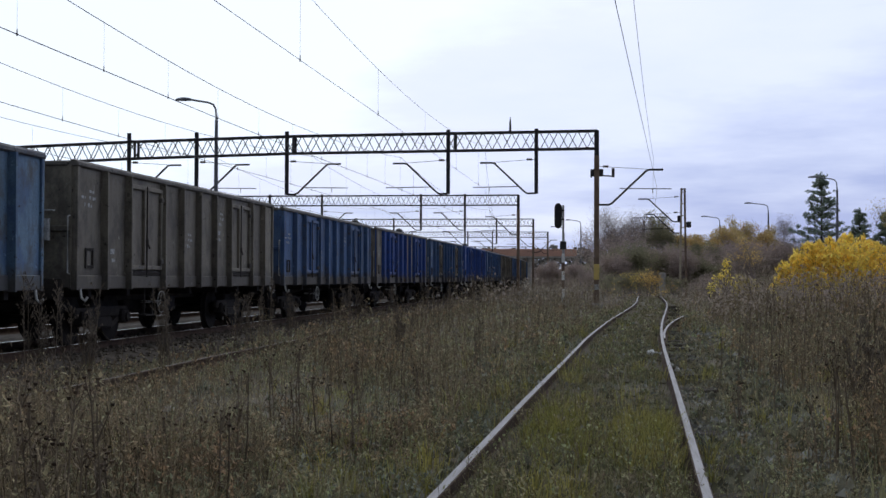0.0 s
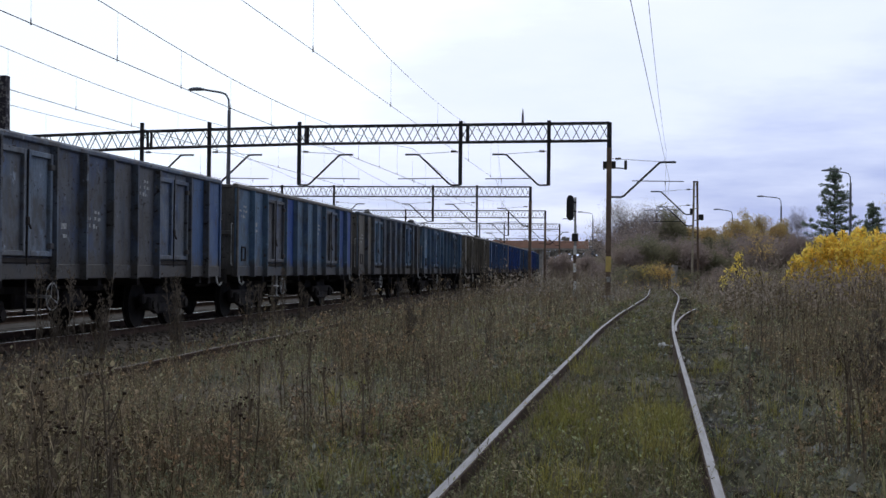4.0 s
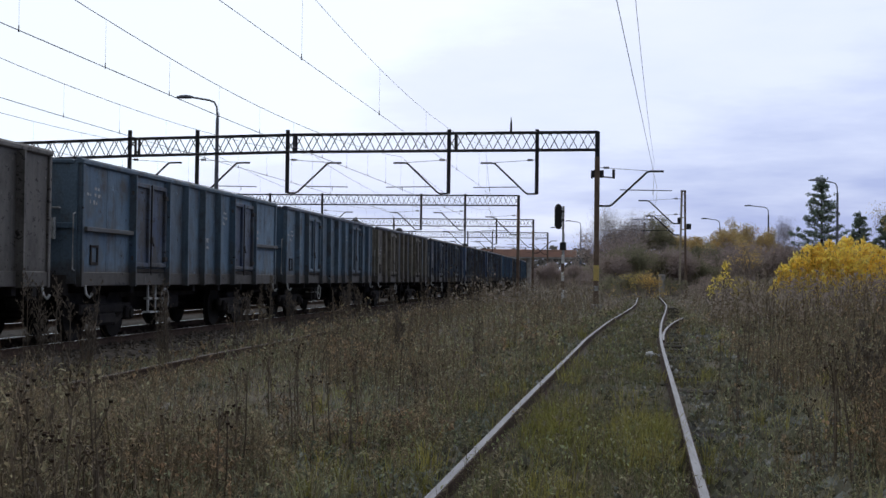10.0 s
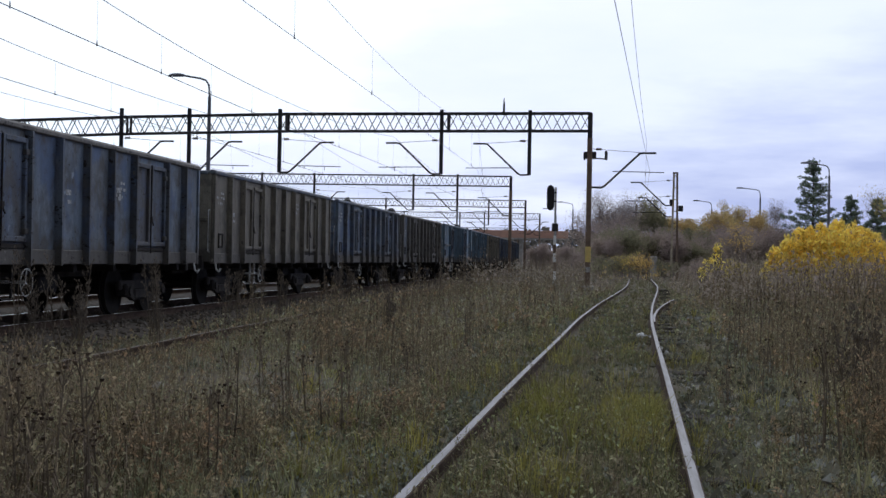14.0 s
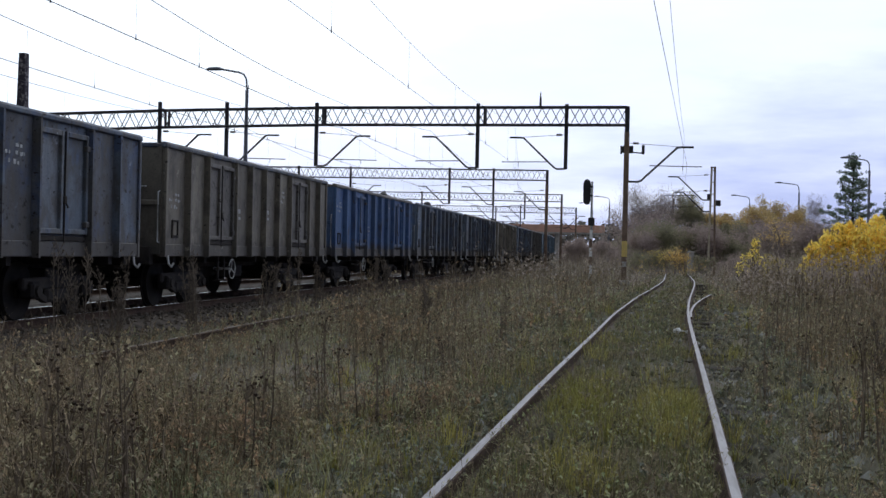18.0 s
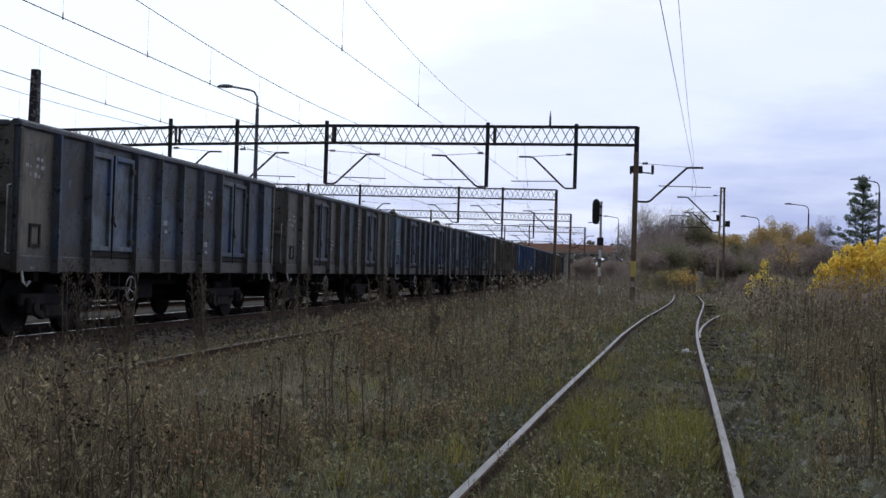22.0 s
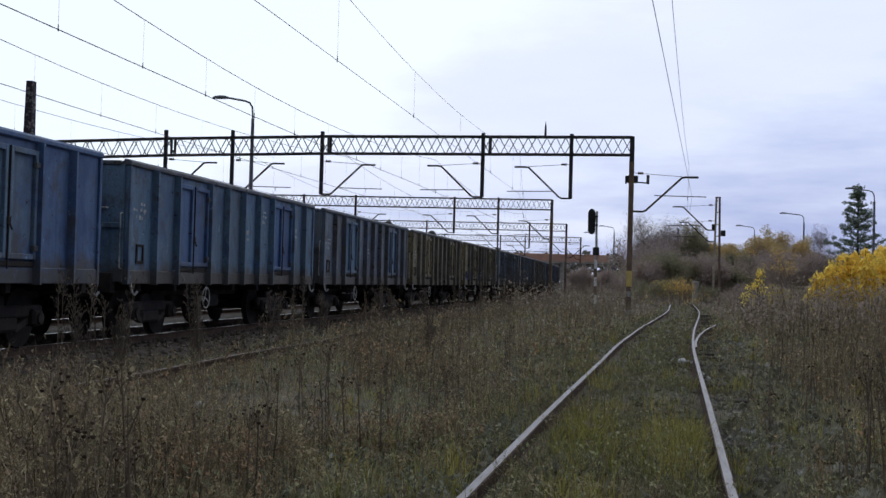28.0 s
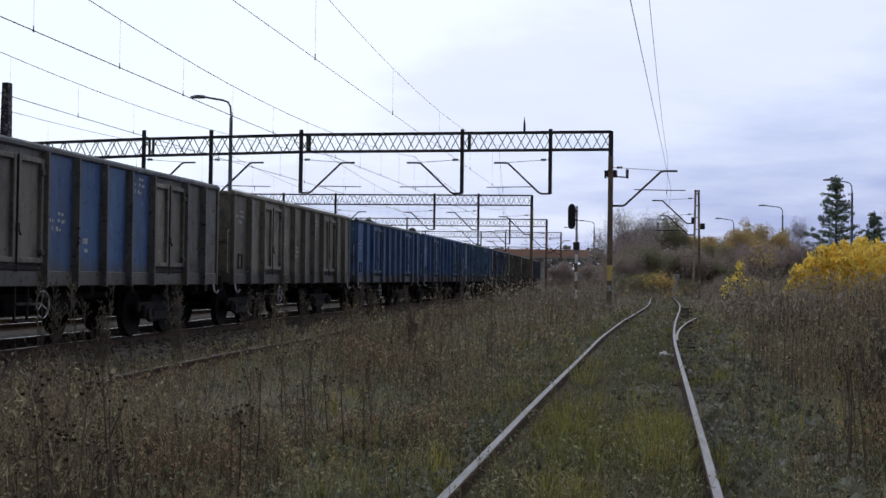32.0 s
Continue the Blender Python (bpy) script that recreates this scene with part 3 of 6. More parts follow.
        for i in range(3):
            bm.faces.new((f[0][i], f[0][(i + 1) % 3], f[1][(i + 1) % 3], f[1][i]))
        mt = M_YELLOW
    elif kind == "end_step_rail":
        tube(bm, [(0, 0, 2.3), (0, -0.07, 2.3), (0.42, -0.07, 2.3), (0.42, 0, 2.3)], 0.016, 6)
        mt = M_WHITE
    elif kind == "handrail":
        tube(bm, [(0, 0, 1.25), (0.0, -0.10, 1.27), (0.0, -0.10, 2.2), (0, 0, 2.22)], 0.016, 6)
        mt = M_WHITE
    elif kind == "tow_hook":
        tube(bm, [(0.02, 0, 1.05), (0.05, 0, 0.86), (0.10, 0.02, 0.80), (0.13, 0.06, 0.87)], 0.022, 6)
        mt = M_WHITE
    elif kind == "step":
        for s in (-0.2, 0.2):
            bar(bm, (0, s, Z0 + 0.02), (0.0, s, 0.48), 0.035)
        box(bm, -0.1, -0.22, 0.46, 0.06, 0.22, 0.49)
        box(bm, -0.08, -0.22, 0.72, 0.04, 0.22, 0.75)
        mt = M_UNDER
    elif kind == "brake_wheel":
        pts = [(0.02, math.cos(a) * 0.21, 0.72 + math.sin(a) * 0.21) for a in np.linspace(0, 2 * math.pi, 19)]
        tube(bm, pts, 0.011, 6)
        for a in (1.57, 3.67, 5.76):
            bar(bm, (0.0, 0, 0.72), (0.02, math.cos(a) * 0.21, 0.72 + math.sin(a) * 0.21), 0.014)
        bar(bm, (-0.4, 0, 0.72), (0.0, 0, 0.72), 0.05, sides=6)
        mt = M_WHITE
    elif kind == "centre_sill":
        box(bm, -0.08, -HB + 0.05, 0.74, 0.08, HB - 0.05, Z0 + 0.09)
        mt = M_UNDER
    elif kind == "crossbeam":
        box(bm, -HW + 0.1, -0.07, 0.86, HW - 0.1, 0.07, Z0 + 0.087)
        mt = M_UNDER
    elif kind == "headstock":
        box(bm, -1.25, -0.09, 0.83, 1.25, 0.09, 1.18, 0.015)
        mt = M_UNDER
    elif kind == "brake_gear":
        box(bm, -0.35, -1.1, 0.48, 0.35, -0.2, 0.76, 0.04)
        tube(bm, [(-0.5, 0.3, 0.6), (-0.5, 1.5, 0.6)], 0.2, 10)
        bar(bm, (0.1, -3.2, 0.55), (0.1, 3.2, 0.55), 0.06)
        bar(bm, (-0.2, -2.6, 0.66), (-0.2, 2.6, 0.66), 0.05)
        box(bm, 0.55, -0.5, 0.5, 0.95, 0.2, 0.8, 0.03)
        mt = M_UNDER
    elif kind == "side_frame":   # cast bogie side
        box(bm, -0.06, -1.18, 0.47, 0.06, 1.18, 0.66, 0.03)
        box(bm, -0.07, -0.42, 0.26, 0.07, 0.42, 0.50, 0.05)
        for s in (-1, 1):
            bar(bm, (0, s * 0.95, 0.5), (0, s * 0.36, 0.3), 0.1)
            for q in (-0.1, 0.1):
                tube(bm, [(0.0, s * 0.12 + q * 0.6, 0.46), (0, s * 0.12 + q * 0.6, 0.62)], 0.055, 8)
        mt = M_UNDER
    elif kind == "axle_box":
        box(bm, -0.12, -0.15, 0.34, 0.13, 0.15, 0.60, 0.04)
        tube(bm, [(0.12, 0, 0.46), (0.17, 0, 0.46)], 0.09, 10)
        mt = M_UNDER
    elif kind == "bolster":
        box(bm, -0.95, -0.22, 0.52, 0.95, 0.22, 0.80, 0.03)
        mt = M_UNDER
    elif kind == "wheelset":
        for s in (-1, 1):
            x = s * 0.75
            tube(bm, [(x - s * 0.045, 0, 0.46), (x - s * 0.02, 0, 0.46), (x - s * 0.015, 0, 0.46), (x + s * 0.068, 0, 0.46)], [0.49, 0.49, 0.462, 0.457], 28)
            tube(bm, [(x + s * 0.068, 0, 0.46), (x + s * 0.1, 0, 0.46)], 0.13, 12)
        tube(bm, [(-1.0, 0, 0.46), (1.0, 0, 0.46)], 0.08, 10)
        mt = M_WHEEL
    elif kind == "buffer":
        tube(bm, [(0, 0, 1.04), (0, 0.34, 1.04)], [0.11, 0.10], 12)
        tube(bm, [(0, 0.30, 1.04), (0, 0.52, 1.04)], 0.075, 10)
        tube(bm, [(0, 0.52, 1.04), (0, 0.555, 1.04), (0, 0.575, 1.04)], [0.21, 0.22, 0.15], 18)
        mt = M_UNDER
    elif kind == "coupling":
        box(bm, -0.06, 0, 0.95, 0.06, 0.28, 1.1, 0.02)
        tube(bm, [(0, 0.26, 1.0), (0, 0.42, 0.8), (0, 0.55, 0.9)], 0.035, 6)
        mt = M_UNDER
    elif kind == "coal":
        xs, ys = np.linspace(-HW + 0.06, HW - 0.06, 9), np.linspace(-HB + 0.06, HB - 0.06, 40)
        verts = [[bm.verts.new((x, y, 2.55 + 0.28 * noise.noise(Vector((x * 0.8, y * 0.55, 2))))) for x in xs] for y in ys]
        for j in range(len(ys) - 1):
            for i in range(len(xs) - 1):
                bm.faces.new((verts[j][i], verts[j][i + 1], verts[j + 1][i + 1], verts[j + 1][i]))
        mt = M_UNDER
    return mesh_of(bm, kind, mt)


def painted(ob, key):
    """The wagon's own paint on a shared mesh."""
    ob.material_slots[0].link = "OBJECT"
    ob.material_slots[0].material = PAINTS[key]
    return ob


PAINT_WORDS = {"brown": "grey-brown", "dark": "dark brown", "ochre": "ochre-brown", "blue": "weathered blue", "bright": "bright blue", "teal": "faded teal-blue", "slate": "slate-blue", "steel": "steel-blue", "grey": "dark grey-blue"}
FLIP = pose(0, 0, 0, 0, 0, 180)


def wagon(main, doors=None, patch=None, ends=None, seed=0):
    """An open-top bogie wagon; main paint, other paint on doors, ends or some panels."""
    rnd = random.Random(seed)
    doors, ends = doors or main, ends or main
    # stakes of slate and ochre wagons: shade of their flanks put in as darker paint
    rib_shade = {"slate": "grey", "ochre": "dark"}.get(main, main)
    w = thing("open_goods_wagon", "%s open-top steel goods wagon with ribbed sides and double doors" % PAINT_WORDS[main], "goods wagon", "wagons of the goods train")

    def P(kind, at=None, key=None, parent=w, label=""):
        ob = part(kind, wagon_mesh(kind), parent=parent, at=at, label=label)
        return painted(ob, key) if key else ob

    P("floor", None, main); P("brake_gear")
    for x in (-0.42, 0.42):
        P("centre_sill", pose(x, 0, 0))
    for y in np.linspace(-HB + 0.9, HB - 0.9, 7):
        P("crossbeam", pose(0, y, 0))
    for y in (-HB, HB):
        P("headstock", pose(0, y, 0))
    P("top_rim", None, rnd.choice((main, "dark", "grey", "grey")))
    for s in (1, -1):
        turn = pose(0, 0, 0) if s == 1 else FLIP
        if s == 1:
            for i in range(10):
                P("door_bay" if i in (2, 7) else "side_panel", pose(HW, (STAKES[i] + STAKES[i + 1]) / 2, 0), main)
        else:
            P("side_wall", turn @ pose(HW, 0, 0), main)
        P("side_sill", turn @ pose(HW, 0, 0), rnd.choice((main, main, "dark")))
        for i, y in enumerate(STAKES):
            key = patch[1] if patch and s == 1 and i in patch[0] else main
            if seed == 91 and i in (1, 9):
                continue
            if i in (0, 10):
                P("corner_post", turn @ pose(HW, y + (0.05 if i == 0 else -0.05), 0), ends)
            else:
                P("stake", turn @ pose(HW + 0.018, y, 0), rib_shade)
        for y in DOORS:
            for q in (-1, 1):
                leaf = P("door_leaf", turn @ pose(HW, y + q * (DOOR / 4 - 0.008), 0), doors)
                if s == 1:
                    for z in (1.5, 2.7):
                        P("door_hinge", pose(0, q * (DOOR / 4 - 0.05), z), doors, leaf)
            if s == 1:
                P("door_lock", pose(HW, y, 0))
                P("door_flap", pose(HW, y, 0), label="dark strip painted for the shaded gap below the doors")
        for y in (-HB + 0.0, HB - 0.0):
            P("tow_hook", turn @ pose(HW, y * 0.965, 0))
            P("handrail", turn @ pose(HW - 0.06, y, 0, 0, 0, 180 if y > 0 else 0))
        st = P("step", turn @ pose(HW - 0.05, STAKES[3] - 0.45, 0))
        if seed in (97, 91, 88):
            st.material_slots[0].link = "OBJECT"
            st.material_slots[0].material = M_WHITE
            tagged(st, "white painted step ladder")
        P("brake_wheel", turn @ pose(HW - 0.02, STAKES[3] + 0.16, 0))
    # writing on the side that faces the camera: plain bars, labels and chalk
    P("label_panel", pose(HW, STAKES[0] + 0.55, 1.35), label="small dark label clip")
    P("lettering", pose(HW, STAKES[0] + 0.55, 1.75 + rnd.uniform(-0.1, 0.4)), label="faded white lettering bars")["kind"] = "stuff"
    if rnd.random() < 0.6:
        P("lettering", pose(HW, STAKES[rnd.choice((3, 4))] + 0.55, 1.35 + rnd.uniform(0, 0.3)), label="faded white lettering bars")["kind"] = "stuff"
    P("lettering", pose(HW, STAKES[6] + 0.55, 1.9 + rnd.uniform(0, 0.5)), label="faded white lettering bars")["kind"] = "stuff"
    for i in rnd.sample((1, 3, 4, 5, 6, 8), 2):
        P("chalk_mark", pose(HW, STAKES[i] + 0.5, rnd.uniform(1.5, 2.4)))
    if main == "dark" and seed == 90:
        bm = bmesh.new(); box(bm, HW + 0.0345, STAKES[7] + 0.16, Z0 + 0.4, HW + 0.0395, STAKES[7] + DOOR / 2 - 0.14, Z1 - 0.2)
        part("repainted_panel", bm, PAINTS["bright"], w, "bright blue repainted door leaf")
    if patch:
        for i in patch[0]:
            bm = bmesh.new()
            z0, z1 = patch[2] if len(patch) > 2 else (Z0 + 0.2, Z1 - 0.003)
            box(bm, HW + 0.0205, STAKES[i] + 0.036, z0, HW + 0.0245, STAKES[i + 1] - 0.036, z1)
            part("repainted_panel", bm, PAINTS[patch[1]], w, PAINT_WORDS[patch[1]] + " repainted panel")
    if seed == 78:   # overpainted number field on the ochre wagon
        bm = bmesh.new(); box(bm, HW + 0.0205, STAKES[4] + 0.05, Z0 + 0.62, HW + 0.0235, STAKES[5] - 0.05, Z0 + 1.4)
        part("repainted_panel", bm, PAINTS["slate"], w, "pale blue-grey overpainted number field")
        for dz in (0.0, 0.27):
            P("lettering", pose(HW + 0.004, STAKES[4] + 0.5, 1.35 + dz), label="white lettering bars")["kind"] = "stuff"
    if rnd.random() < 0.7:
        P("end_plate", pose(0.95, -HB, 1.85 + rnd.uniform(-0.2, 0.3)), label="small pale data plate")
    if seed in (85, 98):
        P("warning_triangle", pose(0.95, -HB, 2.78), label="yellow warning triangle")
    if seed in (90, 77, 94):
        P("warning_plate", pose(0.9, -HB, 2.72), label="pale warning plate")
    P("end_step_rail", pose(0.7, -HB, 0))
    for s in (1, -1):
        turn = pose(0, 0, 0) if s == 1 else FLIP
        P("end_wall", turn @ pose(0, HB, 0), ends)
        P("end_beam", turn @ pose(0, HB, 0), ends)
        for x in (-0.75, -0.25, 0.25, 0.75):   # upright ribs on the outside
            P("end_rib", turn @ pose(x, HB, 0), ends)
        for x in (-0.875, 0.875):
            P("buffer", turn @ pose(x, HB + 0.05, 0))
        P("coupling", turn @ pose(0, HB + 0.06, 0))
        b = new("bogie"); b.parent = w; b.matrix_basis = pose(0, s * 3.95, 0)
        P("bolster", None, None, b)
        for q in (-1, 1):
            P("side_frame", pose(q * 1.0, 0, 0), None, b)
            P("wheelset", pose(0, q * 0.9, 0), None, b)
            for y in (-0.9, 0.9):
                P("axle_box", (pose(0, 0, 0) if q == 1 else FLIP) @ pose(1.02, y, 0), None, b)
    return w


# number of the wagon (0 passes first), main paint, door paint, (panels, paint, heights), end paint
LOW = (Z0 + 0.255, Z0 + 0.62)
RAKE = {
    9: ("blue",), 8: ("brown",), 7: ("blue",), 6: ("brown",), 5: ("blue",), 4: ("bright",), 3: ("blue", "brown"), 2: ("bright", None, ((0, 5, 6), "brown"), "brown"),
    1: ("blue",), 0: ("brown",), -1: ("steel",), -2: ("slate", "steel", ((0, 1), "brown"), "dark"), -3: ("steel", "grey", ((3, 8, 9), "bright"), "dark"),
    -4: ("grey", "slate", ((8, 9), "blue"), "blue"), -5: ("grey", "grey", ((3, 6), "slate"), "blue"),
    -6: ("grey", "slate"), -7: ("brown", None, ((3, 5, 8), "slate")), -8: ("teal",), -9: ("teal", "grey"), -10: ("dark", None, ((0,), "slate")), -11: ("slate",), -12: ("brown",),
    -13: ("slate", "grey"), -14: ("slate", "grey"), -15: ("blue",), -16: ("brown", "dark"), -17: ("grey", "slate"), -18: ("slate", "grey"), -19: ("dark", "grey", ((4, 5), "grey"), "dark"),
    -20: ("grey", "slate", ((0,), "brown"), "dark"), -21: ("slate", None, ((3, 6, 4), "bright", (Z0 + 0.22, Z0 + 0.42))), -22: ("ochre", None, ((0, 1, 3, 4, 6, 8, 9), "bright", LOW)),
    -23: ("ochre",), -24: ("slate", "steel"), -25: ("steel", "blue"), -26: ("blue", "steel"), -27: ("blue",), -28: ("brown",), -29: ("dark", "brown", ((3, 4, 5, 6), "blue")), -30: ("brown",), -31: ("slate",),
}
WAGONS = {k: wagon(*v, seed=100 + k) for k, v in RAKE.items()}
for y in (-HB + 2 * PAN, HB):
    painted(part("end_ledge", wagon_mesh("end_ledge"), parent=WAGONS[-9], at=pose(HW, y, 1.95)), "teal")

SPEED = [12.12, 12.13, 12.16, 11.98, 12.16, 11.95, 11.82, 11.98, 11.71]   # every 4 s


def run(t):
    """Metres that the train has gone by t seconds."""
    s, u = 0.0, 0.0
    while u < t - 1e-6:
        d = min(0.25, t - u)
        i = min(7, int((u + d / 2) / 4))
        f = (u + d / 2) / 4 - i
        s += d * (SPEED[i] * (1 - f) + SPEED[i + 1] * f)
        u += d
    return s


def wagon_pose(k, t):
    y = 19.32 + HB + PITCH * k + run(t)
    # beyond the swing to the left the way along the track is longer than y
    if y > 122:
        y = 122 + 500 * math.sin((y - 122) / 500)
    slope = (train_x(y + 4) - train_x(y - 4)) / 8
    return pose(train_x(y), y, 0, 0, 0, -math.degrees(math.atan(slope)))

# ---------------------------------------------------------------- overhead line
def lattice(bm, a, b, h, depth=0.5, bay=0.44):
    """Truss between a and b (left to right), h high, with zigzag bars on both faces."""
    (x0, y, z), (x1, _, z1) = a, b
    n = max(4, int((x1 - x0) / bay))
    for dy in (-depth / 2, depth / 2):
        for dz in (0, h):
            bar(bm, (x0, y + dy, z + dz), (x1, y + dy, z1 + dz), 0.085)
        for i in range(n):
            u0, u1 = i / n, (i + 1) / n
            p0 = (x0 + (x1 - x0) * u0, y + dy, z + (z1 - z) * u0)
            p1 = (x0 + (x1 - x0) * u1, y + dy, z + (z1 - z) * u1)
            up = (i % 2 == 0) == (dy < 0)
            bar(bm, (p0[0], p0[1], p0[2] + (0 if up else h)), (p1[0], p1[1], p1[2] + (h if up else 0)), 0.036)
    for i in range(0, n + 1, 5):
        u = i / n
        x, zz = x0 + (x1 - x0) * u, z + (z1 - z) * u
        for dz in (0, h):
            bar(bm, (x, y - depth / 2, zz + dz), (x, y + depth / 2, zz + dz), 0.045)


def arm(parent, x, z, s, y=0.0, size=1.0, reg=0.33):
    """Cantilever at the foot of a drop post; s is the side to which it reaches (-1 left)."""
    bm = bmesh.new()
    tube(bm, [(x, y, z), (x + s * 0.42 * size, y, z - 0.01), (x + s * 0.55 * size, y, z + 0.05), (x + s * 2.05 * size, y, z + 1.47 * size), (x + s * 2.2 * size, y, z + 1.5 * size), (x + s * 2.75 * size, y, z + 1.5 * size)], 0.05 * size, 6)
    part("cantilever_arm", bm, M_STEEL, parent)
    bm = bmesh.new()
    tube(bm, [(x + s * 0.9 * size, y, z + reg), (x + s * 3.1 * size, y, z + reg - 0.03)], 0.024, 6)
    tube(bm, [(x + s * 2.3 * size, y, z + reg - 0.02), (x + s * 2.3 * size, y, z + reg - 0.21)], 0.016, 5)
    part("registration_tube", bm, M_STEEL, parent)
    bm = bmesh.new()
    tube(bm, [(x, y, z + 1.66 * size), (x + s * 2.1 * size, y, z + 1.52 * size)], 0.012, 4)
    part("stay_wire", bm, M_WIRE, parent)
    bm = bmesh.new()
    q = [0.03, 0.08, 0.03, 0.08, 0.03, 0.08, 0.03]
    tube(bm, [(x + s * (0.2 + 0.045 * i), y, z + 1.65 * size) for i in range(7)], q, 8)
    part("insulator", bm, M_INSUL, parent)


def gantry(y, x_left, x_right, ztop, h, drops, label, post_mat=None, depth=0.5, joints=()):
    """Portal over several tracks: (x, side) for each drop post with its arm."""
    g = thing("catenary_gantry", label, "catenary gantry", "gantries over the tracks")
    g.matrix_basis = pose(0, y, 0)
    lo = ztop - h
    ends = ((x_right, 0.0), *joints) if joints else ((x_right, 0.0), (x_left, 0.0))
    for (xb, zb), (xa, za) in zip(ends, ends[1:]):   # sections bolted end to end, sagging a little
        bm = bmesh.new(); lattice(bm, (xa, 0, lo + za), (xb, 0, lo + zb), h, depth)
        part("lattice_beam", bm, M_STEEL, g)
        if joints:
            bm = bmesh.new()
            for dy in (-depth / 2, depth / 2):
                bar(bm, (xa, dy, lo + za), (xa, dy, lo + za + h), 0.10)
            part("joint_plate", bm, M_STEEL, g)
    for x, zb in ((x_right, -0.4), (x_left, -0.4)):
        bm = bmesh.new()
        for dy in (-0.17, 0.17):
            box(bm, x - 0.1, dy - 0.045, zb, x + 0.1, dy + 0.045, ztop + 0.02)
        for z in np.arange(0.4, ztop, 0.8):
            bar(bm, (x - 0.09, -0.15, z), (x - 0.09, 0.15, z + 0.4), 0.05)
            bar(bm, (x + 0.09, -0.15, z), (x + 0.09, 0.15, z + 0.4), 0.05)
        box(bm, x - 0.115, -0.12, 3.4, x + 0.115, 0.12, ztop)
        part("post", bm, M_STEEL, g)
        bm = bmesh.new()
        box(bm, x - 0.125, -0.225, zb, x + 0.125, 0.225, ztop - 1.2, 0.02)
        part("post_casing", bm, post_mat or M_POSTRUST, g, "weathered brown casing of the post")
        bm = bmesh.new(); box(bm, x - 0.3, -0.4, -0.6, x + 0.3, 0.4, 0.02, 0.04)
        part("footing", bm, M_CONCRETE, g)
    for x, s, zb in drops:
        bm = bmesh.new()
        box(bm, x - 0.09, -0.07, zb, x + 0.09, 0.07, ztop + 0.14, 0.01)
        part("drop_post", bm, M_STEEL, g)
        arm(g, x, zb + 0.02, s)
    return g


G1 = gantry(60.0, -36.0, 0.0, 8.36, 0.86, [(-2.92, -1, 5.33), (-7.25, -1, 5.33), (-15.38, 1, 5.33), (-20.05, 1, 5.33), (-23.6, 1, 5.33)], "dark steel lattice portal carrying overhead wires across the tracks", joints=((-6.9, -0.05), (-15.0, -0.11), (-23.2, -0.30), (-36.0, -0.75)))
for y, xr, n in ((106.0, -6.7, 5), (149.0, -7.6, 5), (191.0, -7.5, 5), (281.0, -16.0, 5)):
    c = train_x(y)
    far = gantry(y, c - 26, xr, 8.36, 0.86, [(c - 2.15, -1, 5.33), (c - 6.0, -1, 5.33), (c - 14.8, 1, 5.33), (c - 19.5, 1, 5.33)], "distant dark steel lattice portal over the station tracks")
    arm(far, xr - 0.1, 5.0, -1)
    if y == 149.0:
        arm(far, xr + 0.1, 4.3, 1)


def g1_extras():
    g = G1
    # arm, switch boxes and yellow mark on the post beside the siding
    arm(g, 0.1, 4.78, 1, size=1.12, reg=0.78)
    bm = bmesh.new()
    box(bm, -0.2, -0.16, 6.15, 0.32, 0.16, 6.5, 0.03)
    bar(bm, (0.1, 0, 6.2), (0.85, 0, 6.15), 0.06)
    box(bm, 0.72, -0.08, 6.1, 0.86, 0.08, 6.55, 0.03)
    box(bm, -0.3, -0.1, 6.1, -0.2, 0.1, 6.5, 0.03)
    part("line_switch", bm, M_STEEL, g, "dark switch boxes bolted to the post")
    bm = bmesh.new(); box(bm, -0.132, -0.232, 1.15, 0.132, 0.232, 1.9, 0.01)
    part("yellow_band", bm, M_YELLOW, g, "worn pale yellow painted band")
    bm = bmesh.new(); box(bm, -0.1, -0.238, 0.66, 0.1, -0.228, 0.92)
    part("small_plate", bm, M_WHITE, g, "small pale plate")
    bm = bmesh.new(); tube(bm, [(-4.2, 0, 8.36), (-4.2, 0, 8.75), (-4.2, 0, 9.1)], [0.06, 0.05, 0.012], 6)
    part("lightning_rod", bm, M_STEEL, g)


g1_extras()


def messenger_z(y, low=6.42, rise=0.5):
    """Height of the carrying wire between the portals."""
    for a, b in ((-44, 14), (14, 60), (60, 106), (106, 149), (149, 191), (191, 281)):
        if a <= y <= b:
            m, half = (a + b) / 2, (b - a) / 2
            return low + rise * ((y - m) / half) ** 2
    return low + rise


def overhead_line(fx, y0, y1, low, mx=None, label="copper contact wire and carrying wire with droppers", r=0.010, rise=0.8, step=3.9, first=2.5):
    o = thing("overhead_line", label, "overhead line", "overhead lines of the tracks")
    ys = np.arange(y0, y1 + 0.1, 2.0)
    bm = bmesh.new(); tube(bm, [(fx(y), y, 5.56) for y in ys], r, 5)
    part("contact_wire", bm, M_WIRE, o)
    mx = mx or fx
    bm = bmesh.new(); tube(bm, [(mx(y), y, messenger_z(y, low, rise)) for y in ys], r * 0.9, 5)
    part("carrying_wire", bm, M_WIRE, o)
    for y in np.arange(y0 + first, min(y1, 150), step) if step else ():
        bm = bmesh.new()
        tube(bm, [(fx(y), y, 5.56), (mx(y), y, messenger_z(y, low, rise))], 0.0025, 4)
        tube(bm, [(fx(y), y, 5.53), (fx(y), y, 5.66)], [0.016, 0.008], 5)
        part("dropper", bm, M_WIRE, o)


